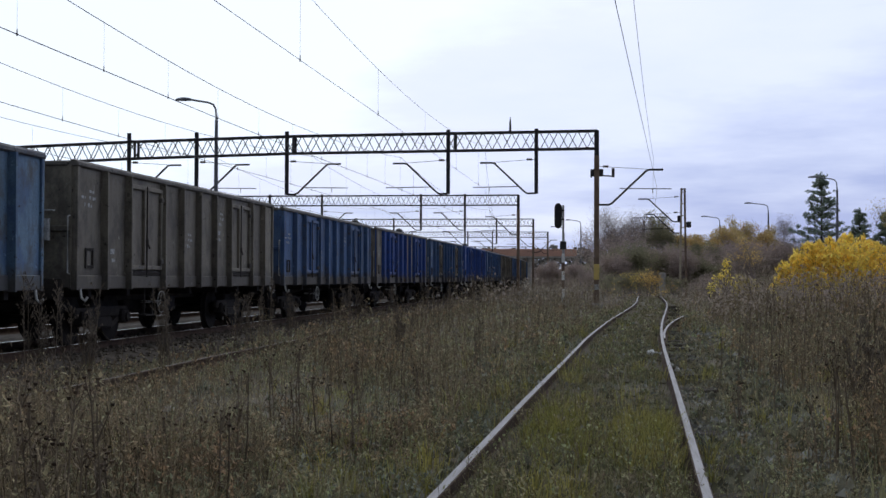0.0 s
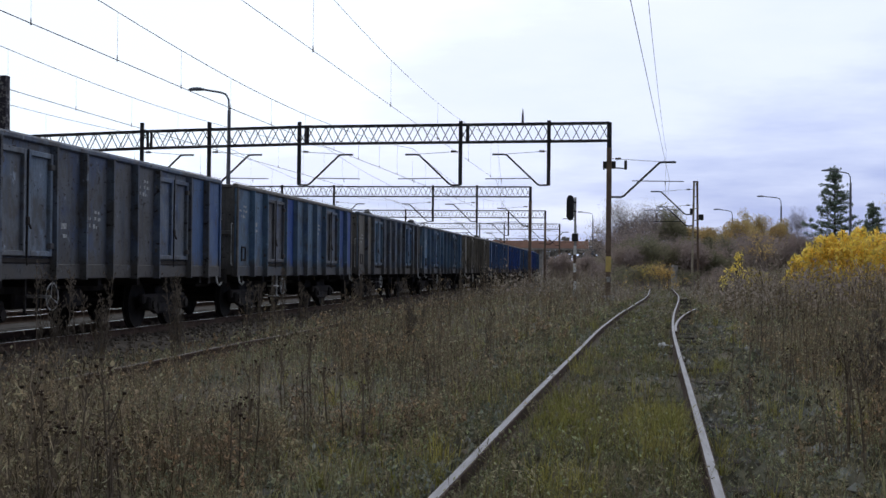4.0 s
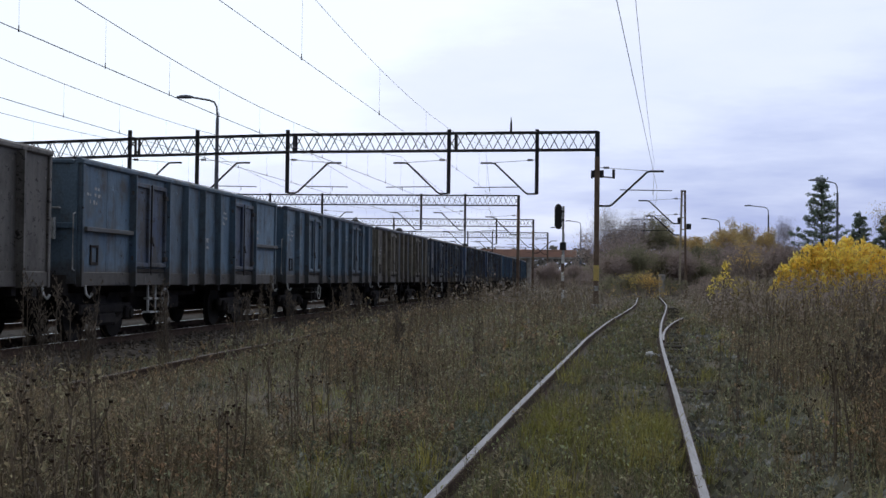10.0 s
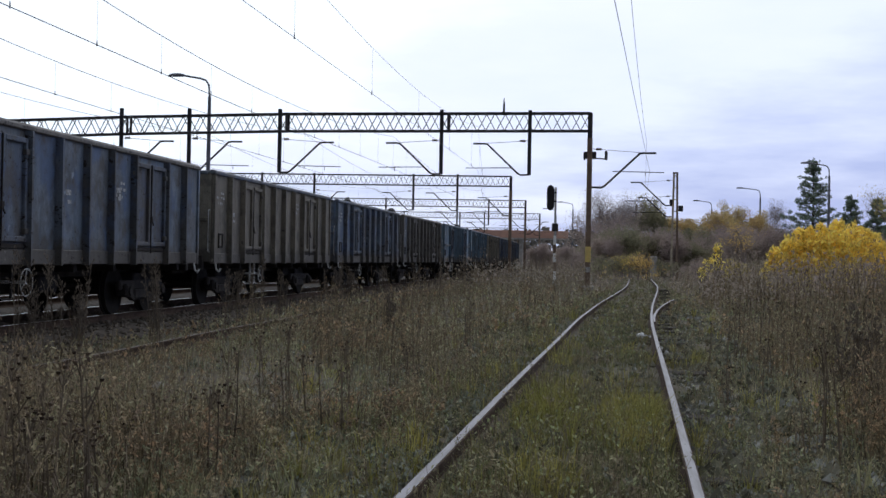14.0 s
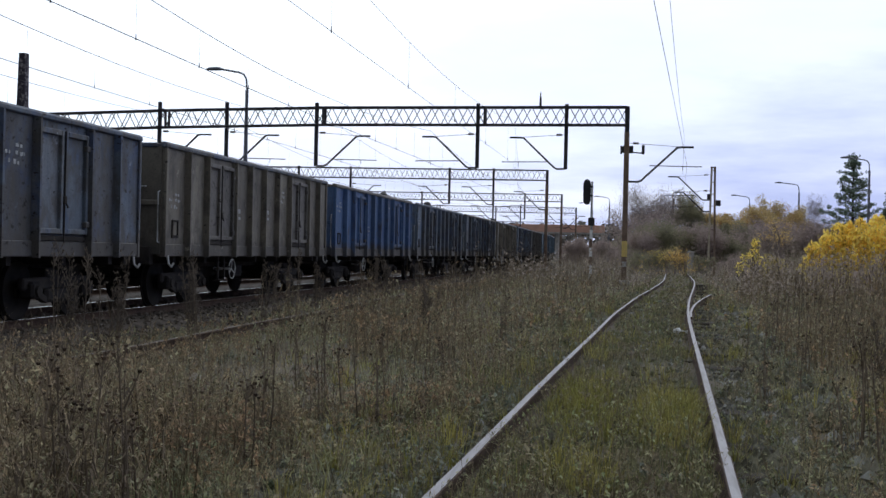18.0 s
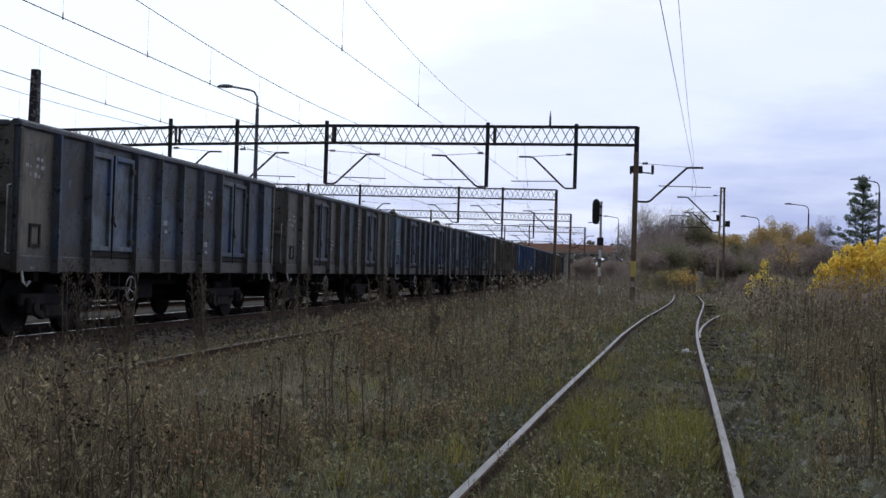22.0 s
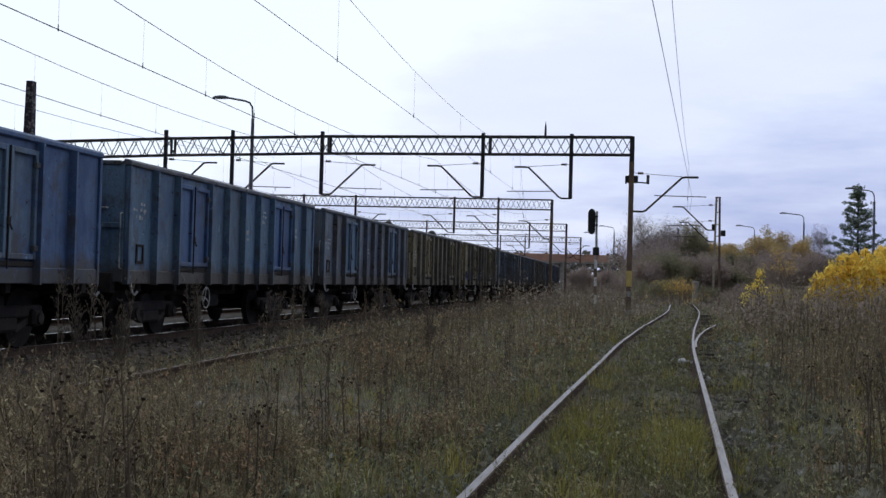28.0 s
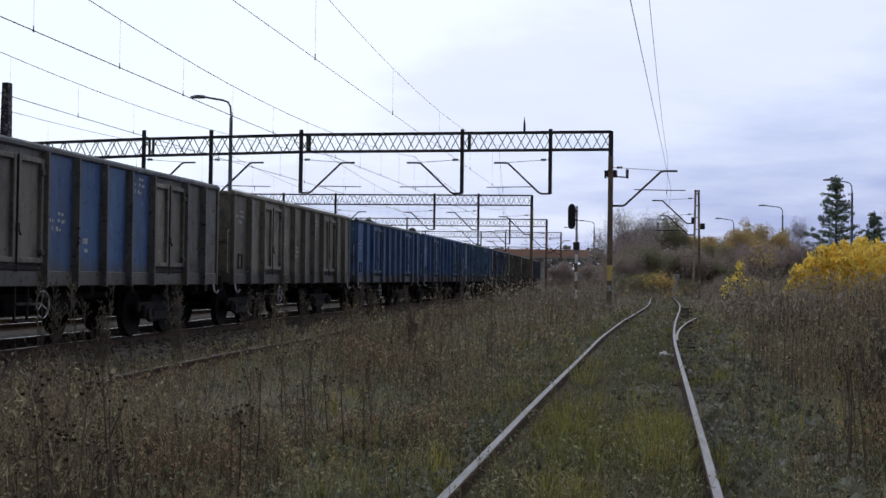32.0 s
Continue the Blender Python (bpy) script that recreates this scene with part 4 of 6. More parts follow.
overhead_line(lambda y: train_x(y) - 0.36 + 0.3 * smooth01((y - 30) / 30), -44, 281, 6.35)
overhead_line(lambda y: train_x(y) - 4.82 + 0.3 * smooth01((y - 30) / 30), -44, 281, 6.44)
overhead_line(lambda y: train_x(y) - 9.5, -44, 281, 6.42)
overhead_line(lambda y: -5.97 + 0.0125 * (min(y, 60) - 18) - 3.4 * min(1.0, max(0.0, (y - 60) / 46)), -44, 106, 6.73, r=0.006, rise=0.95, step=8.3, first=1.6)
overhead_line(lambda y: 0.28 + 0.064 * (y - 19.3) - 0.024 * max(0, y - 60), -44, 96, 6.55, lambda y: 0.72 + 0.056 * (y - 24.4) - 0.012 * max(0, y - 60), r=0.007, rise=0.5, step=0)

# ---------------------------------------------------------------- masts, signal, lamps, bridge
def twin_mast(x, y, h, label):
    m = thing("catenary_mast", label, "catenary mast", "masts of the siding", at=pose(x, y, 0))
    for s in (-1, 1):
        bm = bmesh.new()
        bar(bm, (s * 0.24, 0, -0.4), (s * 0.12, 0, h), 0.12, 0.15)
        part("leg", bm, M_TANPOST if s < 0 else M_POSTRUST, m)
    for i in range(9):
        z = 0.6 + i * (h - 0.8) / 8
        w = 0.24 - 0.12 * z / h
        bm = bmesh.new(); bar(bm, (-w, 0, z), (w, 0, z), 0.06)
        part("crosspiece", bm, M_POSTRUST, m)
    bm = bmesh.new(); box(bm, -0.2, -0.1, h - 0.03, 0.2, 0.1, h + 0.08)
    part("cap", bm, M_POSTRUST, m)
    bm = bmesh.new(); box(bm, -0.42, -0.12, h - 2.4, -0.2, 0.12, h - 2.0, 0.03)
    part("line_switch", bm, M_STEEL, m)
    bm = bmesh.new(); box(bm, 0.25, -0.12, h - 2.9, 0.6, 0.12, h - 2.45, 0.04)
    part("counterweight", bm, M_STEEL, m)
    arm(m, -0.2, h - 2.45, -1, size=1.15)
    arm(m, -0.2, h - 3.3, -1, 0.3, size=0.95)
    return m


twin_mast(6.52, 95.0, 8.0, "twin-legged weathered tan mast with cantilever beside the siding")


def slim_mast(x, y, h):
    m = thing("catenary_mast", "dark slender mast with cantilever in front of the bare wood", "catenary mast", "masts of the siding", at=pose(x, y, 0))
    bm = bmesh.new(); box(bm, -0.12, -0.1, -0.4, 0.12, 0.1, h, 0.02)
    part("pole", bm, M_STEEL, m)
    arm(m, -0.1, h - 2.8, -1, size=1.2)


slim_mast(5.7, 150.0, 8.2)


def signal(x, y):
    s = thing("light_signal", "tall railway light signal with black oblong head, seen from the front", "railway signal", at=pose(x, y, 0))
    bm = bmesh.new(); tube(bm, [(0.28, 0.1, -0.4), (0.28, 0.1, 5.35)], 0.065, 10)
    part("mast", bm, M_WHITE, s)
    bm = bmesh.new()
    prof = [(math.cos(a) * 0.215, 0.30 * math.sin(a) + (0.42 if math.sin(a) >= 0 else -0.42)) for a in np.linspace(0, 2 * math.pi, 25)[:-1]]
    f0 = [bm.verts.new((px, -0.08, 4.75 + pz)) for px, pz in prof]
    f1 = [bm.verts.new((px, 0.02, 4.75 + pz)) for px, pz in prof]
    bm.faces.new(f0); bm.faces.new(f1[::-1])
    for i in range(len(prof)):
        j = (i + 1) % len(prof)
        bm.faces.new((f0[i], f0[j], f1[j], f1[i]))
    part("signal_head", bm, M_BLACK, s, "black oblong signal head")
    for i in range(4):
        bm = bmesh.new()
        z = 5.2 - i * 0.3
        tube(bm, [(0, -0.08, z), (0, -0.30, z - 0.02)], [0.11, 0.12], 12)
        part("lens_hood", bm, M_BLACK, s)
    bm = bmesh.new(); box(bm, -0.1, 0.02, 4.5, 0.34, 0.1, 4.6); box(bm, -0.1, 0.02, 5.0, 0.34, 0.1, 5.1)
    part("bracket", bm, M_STEEL, s)
    bm = bmesh.new(); box(bm, 0.1, -0.12, 2.85, 0.46, 0.2, 3.3, 0.03)
    part("relay_box", bm, M_BLACK, s)
    for i, z in enumerate((0.35, 0.85, 1.35, 1.85, 2.35)):
        bm = bmesh.new(); box(bm, 0.20, -0.02, z - 0.25, 0.36, 0.03, z + 0.25)
        part("mast_board", bm, M_SIGNALWHITE if i % 2 == 0 else M_POSTRUST, s, "white band of the mast board" if i % 2 == 0 else "dark band of the mast board")


signal(-2.16, 70.0)


def street_lamp(x, y, h, reach, label, side=-1):
    s = thing("street_lamp", label, "street lamp", "street lamps", at=pose(x, y, 0))
    bm = bmesh.new(); tube(bm, [(0, 0, -0.5), (0, 0, h * 0.55), (0, 0, h - 0.9)], [0.15, 0.11, 0.085], 10)
    part("pole", bm, M_LAMPGREY, s)
    bm = bmesh.new(); tube(bm, [(0, 0, h - 0.95), (side * 0.04, 0, h - 0.35), (side * 0.18, 0, h - 0.1), (side * 0.45, 0, h), (side * reach, 0, h + 0.16)], 0.05, 8)
    part("bracket_arm", bm, M_LAMPGREY, s)
    bm = bmesh.new()
    e = bmesh.ops.create_uvsphere(bm, u_segments=12, v_segments=8, radius=1.0)
    for v in e["verts"]:
        v.co = Vector((side * (reach + 0.32) + v.co.x * 0.46, v.co.y * 0.16, h + 0.15 + max(v.co.z, -0.35) * 0.13))
    part("lamp_head", bm, M_LAMPGREY, s, smooth=True)


street_lamp(-19.0, 59.9, 10.0, 1.4, "grey steel street lamp standing behind the goods train")
street_lamp(19.2, 142.0, 9.6, 1.9, "grey street lamp rising above yellow trees")
street_lamp(19.95, 106.0, 9.6, 1.6, "grey street lamp beside the pine")
street_lamp(15.6, 160.0, 9.0, 1.6, "far street lamp above the autumn trees")
street_lamp(-2.4, 190.0, 10.0, 1.6, "far street lamp near the bridge")
street_lamp(-5.6, 215.0, 10.0, 1.6, "far street lamp near the bridge")


def concrete_pole():
    p = thing("concrete_pole", "dark mottled tapering concrete pole behind the wagons", "pole", at=pose(-20.75, 40.0, 0))
    bm = bmesh.new(); bar(bm, (0, 0, -0.4), (0.04, 0, 7.72), 0.52, 0.42, taper=0.55)
    part("shaft", bm, M_DKCONC, p)


concrete_pole()


def bridge():
    b = thing("footbridge", "low reddish-brown bridge on pale piers across the tracks", "bridge", at=pose(0, 250, 0))
    bm = bmesh.new(); box(bm, -34, -1.2, 5.6, -4.0, 1.2, 7.1, 0.04)
    part("deck", bm, M_BRICK, b)
    bm = bmesh.new(); box(bm, -34, -1.4, 5.3, -4.0, 1.4, 5.6)
    part("deck_edge", bm, M_CONCRETE, b)
    for x in (-30, -24, -17.5, -13.5, -9, -4.6):
        bm = bmesh.new(); box(bm, x - 0.35, -0.6, -0.5, x + 0.35, 0.6, 5.3, 0.03)
        part("pier", bm, M_CONCRETE, b)


bridge()


def litter():
    bm = bmesh.new()
    e = bmesh.ops.create_icosphere(bm, subdivisions=2, radius=1.0)
    for v in e["verts"]:
        k = 1 + 0.35 * noise.noise(v.co * 1.7)
        v.co = Vector((v.co.x * 0.07 * k, v.co.y * 0.06 * k, v.co.z * 0.05 * k))
    tube(bm, [(0.04, 0, 0.0), (0.12, 0.03, 0.0), (0.17, 0.03, -0.02)], [0.02, 0.012, 0.028], 6)
    ob = part("crumpled_litter", bm, M_LITTER)
    ob.matrix_basis = pose(0.0433 * 21.2, 21.2, -0.04)
    tagged(ob, "crumpled white plastic litter between the rails", "litter")


litter()


def pale_stone(x, y, r, seed):
    bm = bmesh.new()
    e = bmesh.ops.create_icosphere(bm, subdivisions=2, radius=1.0)
    for v in e["verts"]:
        k = 1 + 0.4 * noise.noise(v.co * 1.3 + Vector((seed, 0, 0)))
        v.co = Vector((v.co.x * r * k, v.co.y * r * 0.8 * k, v.co.z * r * 0.6 * k))
    ob = part("stone", bm, M_CONCRETE)
    ob.matrix_basis = pose(x, y, ground_z(x, y) + r * 0.35, 0, 0, seed * 40)
    tagged(ob, "pale stone lying in the low weeds by the track", "stone", "pale stones by the track")


for i, (x, y, r) in enumerate(((-8.0, 15.7, 0.10), (-8.05, 18.0, 0.09), (-7.03, 16.4, 0.06), (-6.88, 25.5, 0.06), (-7.9, 18.9, 0.07), (-4.39, 12.3, 0.07))):
    pale_stone(x, y, r, i + 1)


def low_signal(x, y, h):
    """Signals between the tracks beyond the train, only their tops show above the wagons."""
    s = thing("track_signal", "dark round-topped signal standing between far tracks", "railway signal", "signals between the tracks", at=pose(x, y, 0))
    bm = bmesh.new(); tube(bm, [(0, 0, -0.3), (0, 0, h - 0.6)], 0.06, 8)
    part("mast", bm, M_STEEL, s)
    bm = bmesh.new(); tube(bm, [(0, 0, h - 0.95), (0, 0, h - 0.9), (0, 0, h - 0.25), (0, 0, h - 0.08), (0, 0, h)], [0.2, 0.27, 0.27, 0.2, 0.06], 12)
    part("signal_head", bm, M_BLACK, s)


for x, y, h in ((-12.2, 61.5, 4.15), (-12.6, 64.5, 4.15), (-12.1, 75.0, 4.25), (-12.3, 115.0, 4.45)):
    low_signal(x, y, h)


def marker_stone(x, y):
    bm = bmesh.new(); box(bm, -0.22, -0.15, -0.5, 0.22, 0.15, 1.55, 0.05)
    ob = part("marker_stone", bm, M_CONCRETE)
    ob.matrix_basis = pose(x, y, 0.1, 0, 0, 12)
    tagged(ob, "pale concrete marker post among the weeds", "marker stone")


marker_stone(4.88, 93.0)

# ---------------------------------------------------------------- plants
def weeds(name, label, material, spots, height, stem=0.006, twigs=7, heads=None, seed=1, blades=0, lean=0.25):
    """Many dry stalks in one mesh: thin upright strips with side twigs and seed heads."""
    rnd = random.Random(seed)
    V, F, HV, HF = [], [], [], []

    def strip(p, q, w0, w1, turn):
        i = len(V)
        dx, dy = math.cos(turn), math.sin(turn)
        V.extend(((p[0] - dx * w0, p[1] - dy * w0, p[2]), (p[0] + dx * w0, p[1] + dy * w0, p[2]), (q[0] + dx * w1, q[1] + dy * w1, q[2]), (q[0] - dx * w1, q[1] - dy * w1, q[2])))
        F.append((i, i + 1, i + 2, i + 3))

    def head(p, r):
        i = len(HV)
        a = rnd.uniform(0, 6.28)
        ca, sa = math.cos(a) * r, math.sin(a) * r
        HV.extend(((p[0], p[1], p[2] - r * 1.2), (p[0] + ca, p[1] + sa, p[2]), (p[0] - sa, p[1] + ca, p[2] + r * 0.2), (p[0], p[1], p[2] + r * 1.2)))
        HF.extend(((i, i + 1, i + 3), (i + 1, i + 2, i + 3), (i, i + 2, i + 1), (i, i + 3, i + 2)))

    for x, y, k in spots:
        z = ground_z(x, y) - 0.02
        d = max(1.0, math.hypot(x, y) / 14.0)
        h = height * k * rnd.uniform(0.65, 1.15)
        tx, ty = rnd.gauss(0, lean) * h, rnd.gauss(0, lean) * h
        a = rnd.uniform(0, 3.14)
        w = stem * min(d, 3.2)
        mid = (x + tx * 0.35, y + ty * 0.35, z + h * 0.55)
        top = (x + tx, y + ty, z + h)
        strip((x, y, z), mid, w, w * 0.8, a)
        strip(mid, top, w * 0.8, w * 0.35, a)
        nt = max(2, int(twigs / min(d, 2.5)))
        for i in range(nt if twigs else 0):
            u = rnd.uniform(0.3, 0.98)
            b = (x + tx * u * u, y + ty * u * u, z + h * u)
            an = rnd.uniform(0, 6.28)
            ln = h * rnd.uniform(0.10, 0.26) * (1.15 - u * 0.5)
            e = (b[0] + math.cos(an) * ln, b[1] + math.sin(an) * ln, b[2] + ln * rnd.uniform(0.4, 1.3))
            strip(b, e, w * 0.7, w * 0.4, an + 1.57)
            if rnd.random() < 0.55:   # withered leaf
                c2 = (e[0] + math.cos(an) * 0.02, e[1] + math.sin(an) * 0.02, e[2] - h * rnd.uniform(0.03, 0.08))
                strip(e, c2, w * 2.6, w * 1.2, rnd.uniform(0, 3.14))
            if heads and rnd.random() < 0.75:
                head(e, heads * rnd.uniform(0.6, 1.3) * min(d, 3.0))
        for i in range(blades):
            an = rnd.uniform(0, 6.28)
            ln = h * rnd.uniform(0.5, 1.0)
            o = rnd.uniform(0, 0.10)
            p0 = (x + math.cos(an) * o, y + math.sin(an) * o, z)
            p1 = (p0[0] + math.cos(an) * ln * 0.22, p0[1] + math.sin(an) * ln * 0.22, z + ln * 0.7)
            p2 = (p0[0] + math.cos(an) * ln * 0.55, p0[1] + math.sin(an) * ln * 0.55, z + ln * rnd.uniform(0.6, 1.0))
            strip(p0, p1, w, w * 0.8, an + 1.57)
            strip(p1, p2, w * 0.8, w * 0.15, an + 1.57)
    ob = tagged(raw(name, V, F, material), label, "weeds", kind="stuff")
    if HV:
        hd = raw("seed_heads", HV, HF, M_DARKSEED)
        hd.parent = ob
        tagged(hd, kind="stuff")
    return ob


def scatter(n, y0, y1, test, seed, power=1.0):
    """Spots thinning out with distance; test gives the share of height at a place (0: none)."""
    rnd = random.Random(seed)
    out = []
    while len(out) < n:
        u = rnd.random() ** power
        y = y0 * (y1 / y0) ** u
        x = rnd.uniform(-0.56 * y - 1.2, 0.30 * y + 1.2)
        k = test(x, y, rnd)
        if k > 0:
            out.append((x, y, k))
    return out


def field(x, y, rnd):
    d = abs(x - near_x(y))
    if y < 80 and (d < 1.15 or (y < 32 and 0 < x - near_x(y) < 1.9 and rnd.random() < 0.85)):
        return 0
    if y < 9.5 + 3 * noise.noise(Vector((x * 1.1, y * 0.5, 81))) and -1.9 < x - near_x(y) < 0 and rnd.random() < 0.72:
        return 0
    if x < train_x(y) + 2.0:
        return 0
    if y < 60 and -0.25 < x - TRACK2(y) + 0.755 < 0.5:
        return 0.3 if rnd.random() < 0.5 else 0
    if x < TRACK2(y) + 0.4 and y < 95:
        return 0.34 if rnd.random() < 0.4 else 0
    n = noise.noise(Vector((x * 0.5, y * 0.3, 7))) + 0.5 * noise.noise(Vector((x * 1.4, y * 0.8, 17)))
    if rnd.random() > 0.55 + n * 1.7:
        return 0
    if x < -1.7 and y < 15 and rnd.random() < (0.5 if x < -3.2 else 0.25):
        return 0
    k = 1.0 + 0.75 * noise.noise(Vector((x * 0.45, y * 0.28, 2)))
    if x > near_x(y) + 3:
        k *= 1.25
    if x < -2.6:
        k *= 0.75 + 0.25 * smooth01((y - 12) / 8)
    return k * (0.4 + 0.6 * smooth01((d - 1.3) / 1.6))


def lowfield(x, y, rnd):
    d = abs(x - near_x(y))
    if (y < 95 and d < 1.2) or x < train_x(y) + 2.0 or (y < 32 and 0 < x - near_x(y) < 1.9 and rnd.random() < 0.45):
        return 0
    if (y < 9.5 + 3 * noise.noise(Vector((x * 1.1, y * 0.5, 81))) and -1.9 < x - near_x(y) < 0 and rnd.random() < 0.6) or (y < 60 and -0.08 < x - TRACK2(y) + 0.755 < 0.1 and rnd.random() < 0.8):
        return 0
    if x < -2.6 and y < 16 and rnd.random() < 0.5:
        return 0
    return 0.8 + 0.4 * noise.noise(Vector((x * 0.6, y * 0.4, 31)))


def siding(x, y, rnd):
    d = abs(x - near_x(y))
    if y < 9 and x < near_x(y) - 0.85 and rnd.random() < 0.6:
        return 0
    if y < 32 and x - near_x(y) > 0.7 and rnd.random() < 0.5:
        return 0
    return (1.0 if abs(d - 0.755) > 0.1 else 0) if d < 1.7 and y < 90 and rnd.random() < 0.75 + noise.noise(Vector((x * 1.2, y * 0.5, 4))) else 0


def tuft(x, y, rnd):
    """Green tufts: a strong one between the rails, weaker ones around."""
    g = math.exp(-((x - 0.42) / 0.27) ** 2 - ((y - 9.9) / 1.2) ** 2) + 0.5 * math.exp(-((x + 0.35) / 0.2) ** 2 - ((y - 11) / 1.6) ** 2)
    d = abs(x - near_x(y))
    if abs(d - 0.755) < 0.1 or d > 3.5:
        return 0
    g = max(1.5 * g, 0.06 if noise.noise(Vector((x * 0.7, y * 0.35, 21))) > 0.34 else 0)
    return 0.5 + 0.25 * min(1.5, g) if rnd.random() < g else 0


def leafy(name, label, material, spots, height, stem, twigs, per, leaf, seed, heads=0.0, lean=0.12, bare=0.3):
    """Dying weeds in one mesh: dark upright stalks, side twigs and many small curled leaves."""
    rnd = random.Random(seed)
    V, F, LV, LF = [], [], [], []

    def strip(p, q, w0, w1, turn):
        i = len(V)
        dx, dy = math.cos(turn), math.sin(turn)
        V.extend(((p[0] - dx * w0, p[1] - dy * w0, p[2]), (p[0] + dx * w0, p[1] + dy * w0, p[2]), (q[0] + dx * w1, q[1] + dy * w1, q[2]), (q[0] - dx * w1, q[1] - dy * w1, q[2])))
        F.append((i, i + 1, i + 2, i + 3))

    def curl(x, y, z, s):
        a, t = rnd.uniform(0, 6.28), rnd.uniform(-1.2, 1.0)
        ux, uy, uz = math.cos(a) * math.cos(t) * s, math.sin(a) * math.cos(t) * s, math.sin(t) * s
        b = rnd.uniform(0.3, 0.65)
        vx, vy, vz = -math.sin(a) * s * b, math.cos(a) * s * b, s * b * rnd.uniform(-0.5, 0.5)
        i = len(LV)
        LV.extend(((x - ux, y - uy, z - uz), (x + vx, y + vy, z + vz), (x + ux, y + uy, z + uz), (x - vx, y - vy, z + vz + s * 0.2)))
        LF.append((i, i + 1, i + 2, i + 3))

    for x, y, k in spots:
        z = ground_z(x, y) - 0.02
        d = min(3.0, max(1.0, math.hypot(x, y) / 12.0))
        h = height * k * rnd.uniform(0.45, 1.3)
        tx, ty = rnd.gauss(0, lean) * h, rnd.gauss(0, lean) * h
        a, w = rnd.uniform(0, 3.14), stem * d ** 0.5
        mid, top = (x + tx * 0.35, y + ty * 0.35, z + h * 0.55), (x + tx, y + ty, z + h)
        strip((x, y, z), mid, w, w * 0.85, a)
        strip(mid, top, w * 0.85, w * 0.4, a)
        size = leaf * rnd.choice((0.6, 0.8, 1.0, 1.3, 1.8))
        low = rnd.uniform(0.05, bare * 2)
        for i in range(max(3, int(twigs / d ** 0.7))):
            u = rnd.uniform(low, 1.0)
            b = (x + tx * u * u, y + ty * u * u, z + h * u)
            an, ln = rnd.uniform(0, 6.28), h * rnd.uniform(0.08, 0.24) * (1.2 - u * 0.6)
            e = (b[0] + math.cos(an) * ln, b[1] + math.sin(an) * ln, b[2] + ln * rnd.uniform(0.3, 1.2))
            strip(b, e, w * 0.6, w * 0.35, an + 1.57)
            for j in range(max(1, int(per / d ** 0.5))):
                q = rnd.uniform(0.35, 1.1)
                curl(b[0] + (e[0] - b[0]) * q + rnd.gauss(0, 0.008), b[1] + (e[1] - b[1]) * q + rnd.gauss(0, 0.008), b[2] + (e[2] - b[2]) * q + rnd.gauss(0, 0.01), size * rnd.uniform(0.5, 1.3) * d)
    ob = tagged(raw(name, V, F, M_STALK), label, "weeds", kind="stuff")
    lv = raw("withered_foliage", LV, LF, material)
    lv.parent = ob
    tagged(lv, kind="stuff")
    return ob


leafy("dry_weeds", "dense field of tall dry brown weeds with withered leaves", M_WEED, scatter(9500, 3.3, 75, field, 11, 0.85), 0.66, 0.0030, 10, 3, 0.0105, 1)
leafy("grey_weeds", "grey-green dying weeds mixed into the field", M_GREYWEED, scatter(5200, 3.3, 70, field, 18, 0.85), 0.5, 0.0026, 9, 3, 0.0095, 8, lean=0.16, bare=0.15)
leafy("low_weeds", "low withered weeds covering the soil", M_LOWWEED, scatter(9000, 3.3, 60, lowfield, 28, 0.85), 0.2, 0.0022, 6, 2, 0.011, 38, lean=0.3, bare=0.1)
weeds("dead_grass", "matted dead straw-coloured grass between the weeds", M_STRAW, scatter(7000, 3.3, 70, lowfield, 12, 0.85), 0.24, 0.0028, 0, None, 2, 6)
weeds("low_grass", "yellowed short grass on the siding", M_SIDING, scatter(6500, 3.6, 95, siding, 13, 0.8), 0.15, 0.0030, 0, None, 3, 6)
leafy("siding_weeds", "thin dry weeds growing between the rails", M_LOWWEED, scatter(2500, 3.6, 95, siding, 15, 0.8), 0.26, 0.0022, 6, 2, 0.011, 5, lean=0.14)
weeds("green_grass", "green grass tufts between the rails", M_GRASS, scatter(620, 4.5, 40, tuft, 16, 0.7), 0.38, 0.0034, 0, None, 6, 8)
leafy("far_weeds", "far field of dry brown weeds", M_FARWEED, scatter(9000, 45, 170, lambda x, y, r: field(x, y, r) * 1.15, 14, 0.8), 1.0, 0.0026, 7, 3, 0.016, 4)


def rosettes(x, y, rnd):
    """Low grey-green leaves on the stony strips along the rails and in patches of the field."""
    d = x - near_x(y)
    if abs(abs(d) - 0.755) < 0.1 or x < train_x(y) + 2.4:
        return 0
    strip = -2.5 < d < -0.86 or 0.86 < d < 2.3 or x < -6.2
    n = noise.noise(Vector((x * 0.9, y * 0.6, 91)))
    if 0.8 < d < 1.7 and y < 30 and rnd.random() < 0.6:
        return 0
    return 0.7 + 0.5 * rnd.random() if rnd.random() < (0.6 if strip else 0.02 if abs(d) < 0.7 else 0.16) + n else 0


def yellowing(x, y, rnd):
    """Clumps of yellow-green grass along and between the rails."""
    d = x - near_x(y)
    if abs(abs(d) - 0.755) < 0.09 or abs(d) > 4.5:
        return 0
    n = noise.noise(Vector((x * 1.6, y * 0.8, 57))) + 0.6 * noise.noise(Vector((x * 4.0, y * 2.2, 58)))
    lane = 0.10 if d < -2.4 or d > 2.2 else 0.0
    return 0.55 + 0.6 * rnd.random() if n > 0.40 + lane else 0


